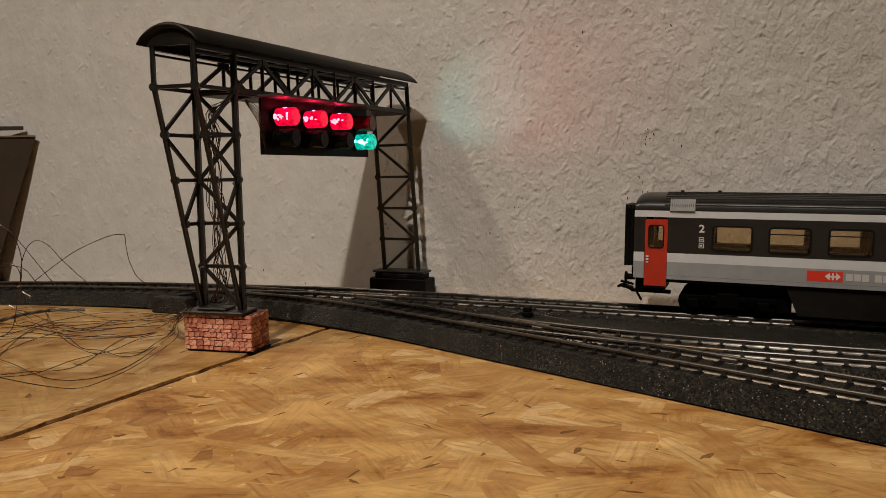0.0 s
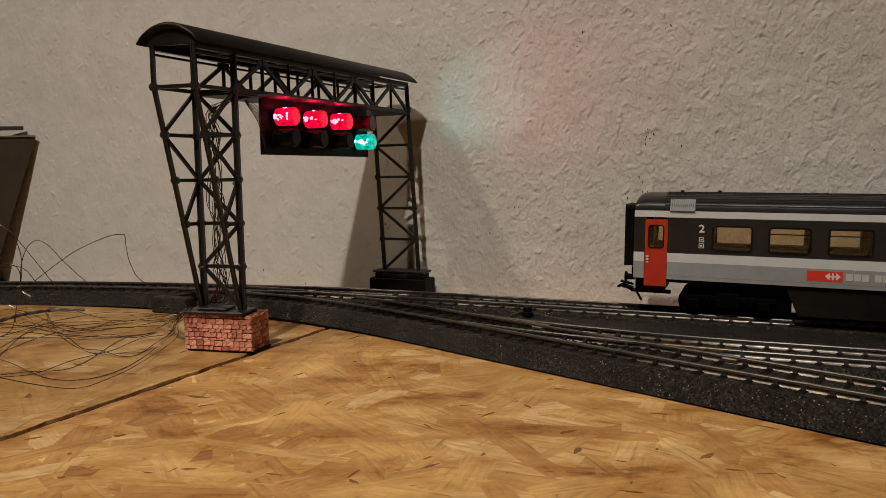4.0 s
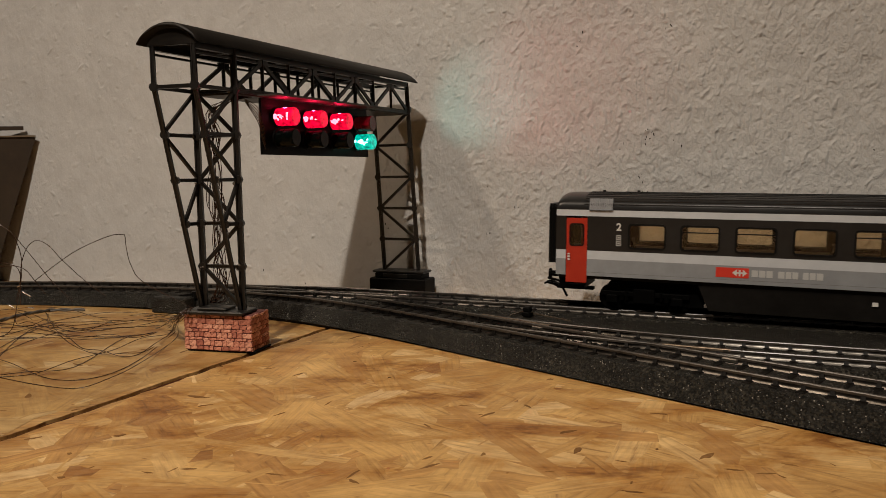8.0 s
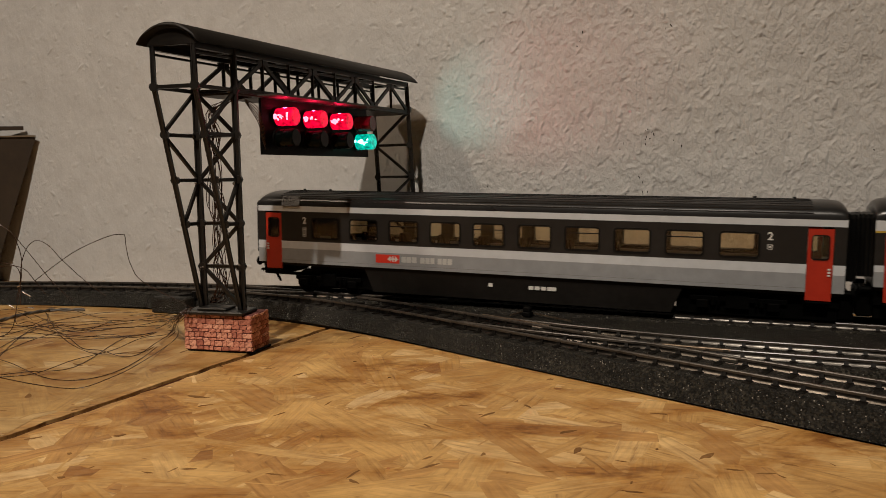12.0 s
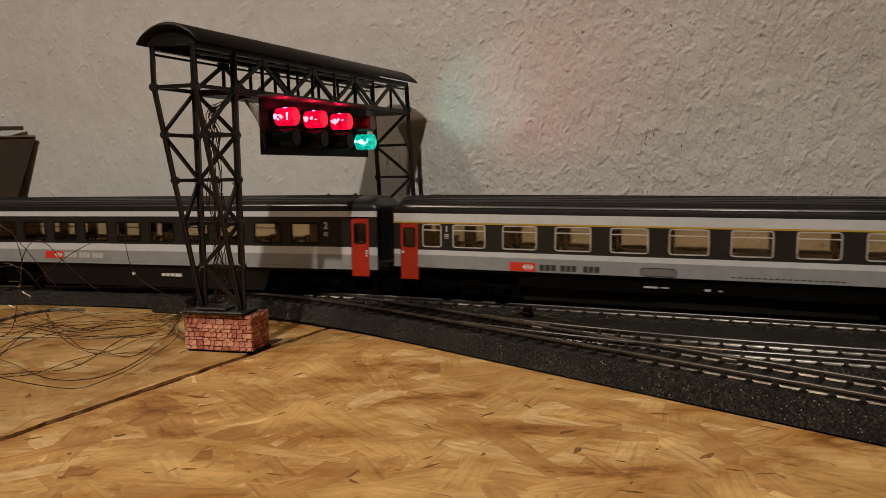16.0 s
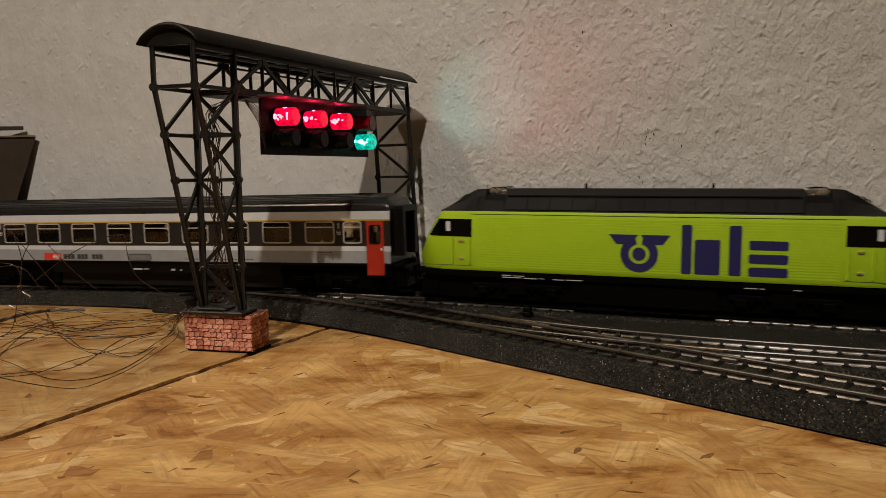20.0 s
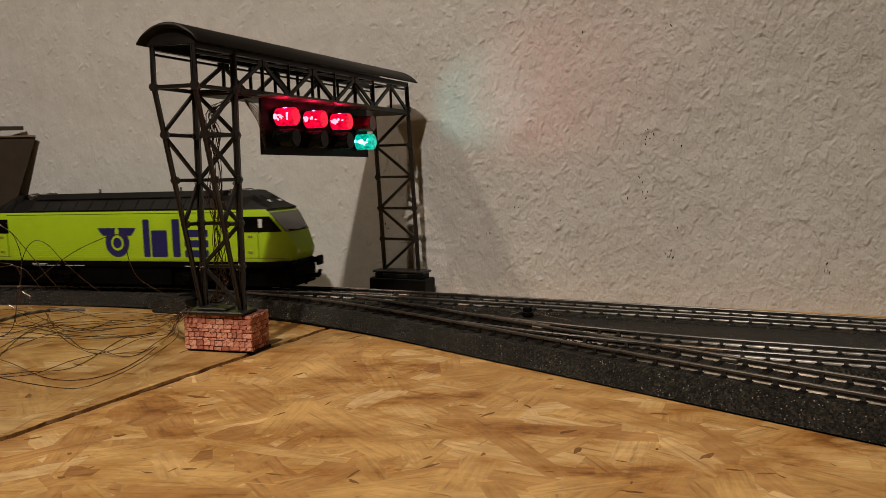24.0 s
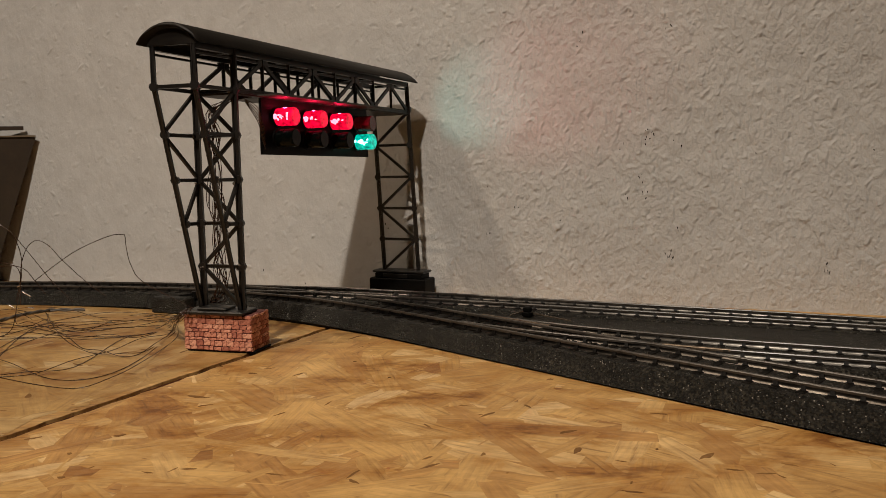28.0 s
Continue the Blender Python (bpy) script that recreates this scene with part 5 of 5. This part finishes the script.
                if r0 > 0 and p[0][1] > 30 and max(abs(p[0][0]), abs(p[1][0])) < 2.0:
                    continue
                em.loft([[(-1.2 + f * x, yy + s * 0.05, z) for x, z in p] for yy in (a, q)])
        em.done("emblem", BLUE, c, "dark blue winged-wheel emblem")
        bars = [(15.6, 19.7, 18.0, 38.2), (20.7, 30.6, 18.0, 32.3), (33.8, 38.5, 18.0, 38.2), (41.2, 55.6, 28.7, 32.4), (41.2, 55.6, 23.3, 27.0), (41.2, 55.6, 18.0, 21.7)]
        for x0, x1, z0, z1 in bars:
            o = rounded(x0, x1, z0, z1, 0.7, 2)
            Build().loft([[(f * x, yy, z) for x, z in o] for yy in (a, q)]).done("lettering_bar", BLUE, c, "dark blue lettering bar")
    # windscreens
    for e in (-1, 1):
        ws = []
        for x, z in ((91.1, 40.7), (92.6, 38.9), (98.3, 30.8)):
            h = half(x) - 1.0
            ws.append([(e * (x + 0.35), -h, z + 0.25), (e * (x + 0.35), h, z + 0.25), (e * (x - 0.6), h, z - 0.5), (e * (x - 0.6), -h, z - 0.5)])
        scr = Build().loft(ws).done("windscreen", WINDSCREEN, c, "smoky grey raked windscreen")
        for s in (-1, 1):
            Build().bar((e * 98.9, s * 1, 31.0), (e * 98.3, s * 9.0, 31.9), 0.5, 0.5).done("wiper", STEEL_DARK, scr)
            Build().bar((e * 81.5, s * 5.5, 49.75), (e * 84.6, s * 5.5, 47.65), 2.4, 0.4).done("roof_slit", BLACK, c)
            Build().bar((e * 85.2, s * 5.5, 47.15), (e * 86.6, s * 5.5, 46.2), 2.2, 0.4).done("roof_lamp", COACH_WHITE, c, "pale roof lamp")
            hl = Build().box(*sorted((e * 100.6, e * 102.7)), *sorted((s * 6.0, s * 10.6)), 19.4, 21.9, 0.7).tube((e * 102.2, s * 8.2, 20.6), (e, 0, 0), 1.1, 1.0, 0.9, 12)
            hl.done("headlight", SILVER, c, "unlit round headlight")
            bf = Build().tube((e * 100.5, s * 10.4, 14.0), (e, 0, 0), 1.6, 1.6, 4.6, 10).box(*sorted((e * 104.9, e * 106.2)), s * 10.4 - 3.4, s * 10.4 + 3.4, 11.2, 16.4, 0.4)
            bf.done("buffer", STEEL_DARK, c)
        cp = Build().box(*sorted((e * 92, e * 104)), -1.6, 1.6, 6.0, 7.6, 0.2).bar((e * 103, 0, 7), (e * 110.5, 0, 7.6), 3.4, 1.6).bar((e * 109.2, 0, 6.0), (e * 110.6, 0, 10.0), 3.0, 1.2).bar((e * 104.5, 1, 6.4), (e * 101.5, 1, 2.2), 1.0, 1.0)
        cp.done("coupling", STEEL_DARK, c)
        Build().box(*sorted((e * 93, e * 101.5)), -13.5, 13.5, 2.4, 12.4, 0.6).done("snow_plough", STEEL_DARK, c)
    # roof: sloping sides with louvre panels
    rr = []
    for x, zt, wt in ((-90.5, 42.9, 12), (-86, 45.9, 11.6), (-80, 49.8, 10.8), (-75.6, 52.3, 10), (-72, 52.6, 10), (-70.6, 52.6, 10), (-70.4, 49.9, 10.5), (-61.2, 49.9, 10.5), (-61.0, 52.6, 10),
                      (61.0, 52.6, 10), (61.2, 49.9, 10.5), (70.4, 49.9, 10.5), (70.6, 52.6, 10), (72, 52.6, 10), (75.6, 52.3, 10), (80, 49.8, 10.8), (86, 45.9, 11.6), (90.5, 42.9, 12)):
        k = (zt - 42.5) / 10.1
        rr.append([(x, -16.4, 42.5), (x, -16.2, 42.5 + 0.6 * k), (x, -16.2 + (16.2 - wt - 1) * k, 42.5 + 6.6 * k), (x, -wt + 1.5 * k, zt), (x, wt - 1.5 * k, zt), (x, 16.2 - (16.2 - wt - 1) * k, 42.5 + 6.6 * k), (x, 16.2, 42.5 + 0.6 * k), (x, 16.4, 42.5)])
    Build().loft(rr).done("roof", LOCO_ROOF, c, "dark grey stepped roof")
    for s in (-1, 1):
        for k in range(12):
            x0 = -60 + k * 10.05
            pn = [(x0 + 0.25, s * 16.35, 43.5), (x0 + 9.75, s * 16.35, 43.5), (x0 + 9.75, s * 12.0, 48.3), (x0 + 0.25, s * 12.0, 48.3)]
            Build().loft([[(x, y - s * 0.4, z - 0.3) for x, y, z in pn], [(x, y + s * 0.12, z + 0.1) for x, y, z in pn]]).done("roof_panel", LOCO_PANEL, c)
        Build().bar((-60, s * 11.2, 49.6), (60, s * 11.2, 49.6), 0.6, 0.5).done("roof_rail", LOCO_ROOF, c)
    for e in (-1, 1):
        # folded pantograph in the roof's recess
        pg = Build()
        x = e * 65.8
        for s in (-1, 1):
            pg.bar((x - 4.2, s * 4.5, 50.9), (x + 4.2, s * 4.5, 50.9), 0.8, 0.8)
            pg.bar((x - 3.8, s * 3.6, 51.6), (x + 3.8, s * 2.2, 52.3), 0.7, 0.7)
            for d in (-3.4, 3.4):
                pg.tube((x + d, s * 5.6, 49.8), (0, 0, 1), 0.9, 0.7, 1.5, 8)
        for d in (-2.2, 0.4):
            pg.bar((x + e * d, -7.5, 52.7), (x + e * d, 7.5, 52.7), 0.7, 0.6)
        pg.tube((x + e * 3.2, -6.8, 51.6), (0, 1, 0), 1.0, 1.0, 3.0, 10).box(x - 0.9, x + 0.9, -7.6, -5.4, 50.2, 52.2, 0.3)
        pg.done("pantograph", SILVER, c, "folded silvery pantograph")
        for s in (-1, 1):
            Build().bar((x - 3, s * 6.5, 53.0), (x + 3.2, s * 6.5, 53.2), 0.4, 0.4).bar((x + 3.2, s * 6.5, 53.2), (x + 4.0, s * 6.5, 52.4), 0.4, 0.4).done("contact_strip", STEEL_DARK, c)
            Build().bar((e * 73.2, s * 16.45, 42.8), (e * 73.2, s * 11.2, 49.3), 0.25, 0.3).done("roof_seam", BLACK, c)
        Build().tube((e * 27, 2, 52.4), (0, 0, 1), 0.6, 0.5, 2.4, 8).done("insulator", STEEL_DARK, c)
    # underframe and bogies
    u = Build().box(-99, 99, -W + 1.0, W - 1.0, 12.4, 15.7, 0.4).box(-30, 30, -W + 2.4, W - 2.4, 2.4, 12.6, 0.5)
    u.done("underframe", STEEL_DARK, c)
    for s in (-1, 1):
        a, q = sorted((s * (W - 1.05), s * (W - 0.9)))
        for x, w, z in ((-61, 4, 13.7), (-56, 5, 13.6), (-61, 9, 12.8), (-51, 6, 12.7), (-44, 2, 12.8), (-38, 5, 12.7), (-32, 7, 12.8), (40, 5, 12.9), (46, 1.5, 12.9), (58, 3, 12.9)):
            Build().box(x, x + w, a, q, z, z + 0.35).done("data_bar", PRINT_GREY, c)
    # solid black block added inside to stop light passing under the locomotive
    Build().box(-97, 97, -12.5, 12.5, 2.0, 12.6, 0.5).done("running_gear", STEEL_DARK, c)
    for e in (-1, 1):
        bogie(c, e * 55, 16.0, 6.6, 14.4)
    return c


# ---- wires ----
def wire(name, points, radius, mat, label, parent=None, smooth=6):
    """A thin wire through the points, as a round tube with soft bends."""
    pts = [Vector(p) for p in points]
    line = []
    for i in range(len(pts) - 1):
        p0, p1, p2, p3 = pts[max(i - 1, 0)], pts[i], pts[i + 1], pts[min(i + 2, len(pts) - 1)]
        for k in range(smooth):
            t = k / smooth
            line.append(0.5 * ((2 * p1) + (p2 - p0) * t + (2 * p0 - 5 * p1 + 4 * p2 - p3) * t * t + (3 * p1 - p0 - 3 * p2 + p3) * t ** 3))
    line.append(pts[-1])
    rings = []
    for i, p in enumerate(line):
        d = (line[min(i + 1, len(line) - 1)] - line[max(i - 1, 0)]).normalized()
        up = Vector((0, 0, 1)) if abs(d.z) < 0.9 else Vector((1, 0, 0))
        s = d.cross(up).normalized()
        u = s.cross(d)
        rings.append([tuple(p + s * (radius * math.cos(a)) + u * (radius * math.sin(a))) for a in (0, 1.257, 2.513, 3.770, 5.027)])
    ob = Build().loft(rings).done(name, mat, parent, "", True)
    if label:
        tagged(ob, label, "wire")
    return ob


def wires():
    rng = random.Random(21)
    P = gantry_point
    # harness inside the near tower
    h = empty("wire_harness", "bundle of thin dark lacquered wires down the near tower", "wires")
    for i in range(16):
        w = 0.2 + 0.035 * i + rng.uniform(-0.05, 0.05)
        pts = [P(0.1, 0.85 + rng.uniform(-0.1, 0.1), 103.5), P(0.03, 0.75, 102.6 - rng.uniform(0, 1.5)), P(0.0, 0.35 + rng.uniform(-0.1, 0.2), 98 - rng.uniform(0, 6))]
        for z in (88, 74, 60, 46, 34, 24):
            pts.append(P(0.02 + rng.uniform(-0.02, 0.02), 0.28 + rng.uniform(-0.16, 0.2), z + rng.uniform(-3, 3)))
        pts.append(P(0.02, 0.05 + rng.uniform(-0.1, 0.1), 18.6))
        wire("wire", pts, 0.16, WIRE, "", h)
    for i in range(5):
        wire("wire", [P(0.06, 0.9, 102 - i * 0.3), P(0.085, 1.05, 99 - i * 1.5), P(0.1, 1.06, 94 - i * 2), P(0.112, 1.06, 90 - 2 * i)], 0.2, WIRE, "", h)
    # loose ends that fan out over the board from the tower's foot
    def fan(i, *run):
        x0, y0 = -103.5 + rng.uniform(-1.5, 1.5), 291 + rng.uniform(-3, 4)
        head = [(x0, y0, 17.8), (x0 - 5, y0 + 1, 15.5 - 0.3 * i), ((x0 + run[0][0]) / 2 - 2, (y0 + run[0][1]) / 2, 9.5 - 0.3 * i)]
        wire("loose_wire", head + [(x, y, 0.35 + (1.6 if 0 < k < len(run) - 1 and rng.random() < 0.3 else 0)) for k, (x, y) in enumerate(run)], 0.145, WIRE,
             "thin dark lacquered wire curling loosely over the board")

    fan(0, (-130, 338), (-135, 326), (-141, 320), (-159, 316), (-178, 320), (-198, 318))
    fan(1, (-125, 325), (-131, 309), (-137, 294), (-142, 272), (-150, 259), (-164, 255))
    fan(2, (-118, 313), (-114, 266), (-116, 247), (-124, 240), (-139, 244), (-160, 255))
    fan(3, (-135, 345), (-149, 333), (-161, 330), (-185, 342), (-206, 350))
    fan(4, (-152, 367), (-175, 366), (-201, 383), (-223, 390), (-247, 388))
    fan(5, (-135, 338), (-142, 315), (-139, 276), (-142, 264), (-150, 256), (-165, 256))
    fan(6, (-125, 325), (-122, 293), (-127, 282), (-142, 289), (-159, 305), (-175, 323), (-189, 342), (-208, 376))
    fan(7, (-146, 346), (-163, 334), (-189, 348), (-193, 332), (-188, 302))
    fan(8, (-144, 370), (-172, 372), (-190, 367), (-197, 349), (-190, 318), (-176, 278))
    fan(9, (-136, 352), (-151, 350), (-178, 355), (-194, 353), (-200, 330), (-203, 319))
    fan(10, (-143, 358), (-160, 347), (-176, 335), (-182, 318), (-182, 292))
    fan(11, (-127, 332), (-137, 324), (-151, 320), (-172, 326), (-196, 342), (-220, 355))
    fan(12, (-123, 323), (-119, 275), (-124, 253), (-140, 252), (-164, 269), (-184, 287))
    fan(2, (-125, 329), (-121, 299), (-123, 287), (-128, 283), (-138, 287), (-152, 299), (-166, 315), (-183, 337), (-202, 365), (-216, 388))
    fan(3, (-132, 343), (-133, 323), (-140, 318), (-149, 318), (-162, 320), (-179, 326), (-196, 333), (-206, 332))
    fan(4, (-144, 366), (-154, 347), (-166, 343), (-180, 347), (-191, 352), (-197, 354), (-201, 347), (-213, 344))
    fan(5, (-162, 370), (-166, 347), (-168, 336), (-177, 335), (-197, 357), (-224, 385), (-237, 393))
    for i in range(3):
        cx, cy, r = rng.uniform(-222, -165), rng.uniform(290, 365), rng.uniform(12, 34)
        a0, way = rng.uniform(0, 6.28), rng.choice((-1, 1))
        run = [(cx + r * (1 + 0.06 * k) * math.cos(a0 + way * 0.42 * k), cy + 0.8 * r * math.sin(a0 + way * 0.42 * k), 0.4 + rng.uniform(0, 6) * (1 if 0 < k < 7 else 0)) for k in range(8)]
        wire("loose_wire", run, 0.15, WIRE, "thin dark lacquered wire curling loosely over the board")
    # wires that spring up in loops
    def loop(y, *run):
        wire("loose_wire", [(x, y, z) for x, z in run], 0.17, WIRE, "thin dark lacquered wire springing up in a loop", smooth=10)

    loop(325, (-193.8, 16.0), (-191.2, 24.7), (-189.9, 33.4), (-187.3, 39.8), (-184.4, 42.9), (-181.4, 43.7), (-176.9, 41.1), (-171.6, 34.9), (-162.7, 26.0), (-152.8, 18.0))
    loop(318, (-180.4, 26.5), (-162.6, 38.8), (-147.3, 45.5), (-141.0, 46.4), (-139.6, 45.7), (-139.2, 40.2), (-137.6, 32.7), (-132.3, 25.0), (-111.6, 13.3))
    loop(322, (-203.6, 55.8), (-192.8, 48.6), (-189.5, 43.0), (-188.0, 35.4), (-189.0, 25.2), (-191.5, 15.0), (-194.3, 4.8), (-199.3, 0.5))
    loop(325, (-205.6, 54.4), (-194.6, 48.4), (-188.8, 41.5), (-183.0, 33.7), (-176.7, 25.1), (-167.7, 15.5))
    loop(318, (-200.2, 35.6), (-195.2, 34.7), (-190.3, 33.9), (-187.3, 31.4), (-186.7, 25.8), (-187.7, 15.7))
    loop(322, (-203.0, 30.5), (-197.8, 32.3), (-191.5, 32.7), (-186.6, 30.8), (-182.7, 25.9), (-178.5, 20.0))
    for x, y, z, d in ((-190.9, 322, 23.2, (2.0, 0, 0.8)), (-188.6, 322, 20.9, (3.7, 0, -2.1)), (-195.3, 322, 15.1, (2.4, 0, -1.3)), (-186.6, 322, 13.7, (2.5, 0, -0.3))):
        wire("bare_wire_end", [(x, y, z), (x + d[0], y + d[1], z + d[2])], 0.28, BARE, "bright stripped wire end", smooth=1)
    # twisted grey cable lying along the track
    t = empty("twisted_cable", "grey twisted cable lying on the board", "cable")
    course = [(-226.0, 325.0), (-218.3, 342.9), (-215.0, 364.0), (-208.0, 378.0), (-192.0, 383.0)]
    for ph in (0, math.pi):
        pts = []
        for k in range(70):
            f = k / 69 * 4
            i = min(3, int(f))
            u = f - i
            cx, cy = course[i][0] * (1 - u) + course[i + 1][0] * u, course[i][1] * (1 - u) + course[i + 1][1] * u
            pts.append((cx + 0.3 * math.cos(k * 0.45 + ph), cy, 1.6 + 1.2 * math.sin(math.pi * k / 69) + 0.4 * math.sin(k * 0.45 + ph)))
        wire("strand", pts, 0.6, GREY_CABLE, "", t, 2)


# ---- build ----
wall_north()
room()
boards()
tracks()
gantry()
far_base()
signal_panel()
card_box()
COACH_2 = second_class()
COACH_1 = first_class()
LOCO = locomotive()
wires()
strands()
bark_flecks()
brick_block()

# ---- movement: the train starts at 6.6 s and runs off along the curve ----
RUN = [(0.0, 336.9), (6.6, 336.9), (7.0, 330.4), (7.5, 317.1), (8.0, 303.6), (8.5, 287.9), (9.0, 270.1), (9.5, 251.7), (10.0, 232.3), (10.5, 212.7), (11.0, 192.5),
       (11.5, 171.5), (12.0, 150.2), (12.5, 127.8), (14.5, 31.3), (15.0, 6.0), (15.5, -20.8), (16.0, -50.2), (16.5, -81.0), (17.0, -112.7), (17.5, -145.8), (18.0, -179.7),
       (18.5, -214.4), (19.0, -249.5), (19.5, -284.0), (20.0, -318.8), (20.5, -353.0), (21.0, -387.0), (21.5, -421.3), (23.5, -559.9), (24.0, -594.7), (24.5, -629.2),
       (25.0, -662.4), (26.0, -726.0), (27.0, -793.5), (28.0, -860.0)]


def run_at(t):
    """How far the train has come at t seconds, with a smooth speed."""
    ts, ss = [r[0] for r in RUN], [r[1] for r in RUN]
    n = len(ts)
    m = []
    for i in range(n):
        if i == 0 or i == n - 1:
            j = max(1, min(i, n - 1))
            m.append((ss[j] - ss[j - 1]) / (ts[j] - ts[j - 1]))
        else:
            a, b = (ss[i] - ss[i - 1]) / (ts[i] - ts[i - 1]), (ss[i + 1] - ss[i]) / (ts[i + 1] - ts[i])
            m.append(0.0 if a * b <= 0 else 2 * a * b / (a + b))
    i = max(0, min(n - 2, sum(1 for q in ts if q <= t) - 1))
    h = ts[i + 1] - ts[i]
    u = (t - ts[i]) / h
    return (ss[i] * (1 + 2 * u) * (1 - u) ** 2 + m[i] * h * u * (1 - u) ** 2 + ss[i + 1] * u * u * (3 - 2 * u) + m[i + 1] * h * u * u * (u - 1))


def stand(s, half):
    """The pose of a vehicle whose bogies, half a wheelbase from its middle, stand on the line."""
    a, b = main_line(s - half), main_line(s + half)
    mid = [(p + q) / 2 * MM for p, q in zip(a, b)]
    yaw = math.atan2(b[1] - a[1], b[0] - a[0])
    tilt = -math.atan2(b[3] - a[3], 2 * half)
    return Matrix.Translation((mid[0], mid[1], mid[3])) @ Matrix.Rotation(yaw, 4, "Z") @ Matrix.Rotation(tilt, 4, "Y")


# the second-class coach rides a little nose-up on its bogies
PITCH, SAG = 0.0115, -0.75
NOSE_UP = Matrix.Translation((0, 0, SAG * MM)) @ Matrix.Rotation(PITCH, 4, "Y")


def motions():
    times = [0.0, 6.6] + [6.8 + 0.2 * i for i in range(106)] + [28.0]
    for thing, off, half, ride in ((COACH_2, 0.0, 95, NOSE_UP), (COACH_1, 276.0, 95, Matrix()), (LOCO, 526.4, 55, Matrix())):
        walk(thing, [(t, stand(run_at(t) + off, half) @ ride) for t in times])
    fine = [0.0, 6.6] + [6.7 + 0.1 * i for i in range(213)] + [28.0]
    for w, x, y, r in WHEELS:
        walk(w, [(t, pose(x * MM, y * MM, r * MM) @ Matrix.Rotation((run_at(t) - 336.9) / r, 4, "Y")) for t in fine])


motions()
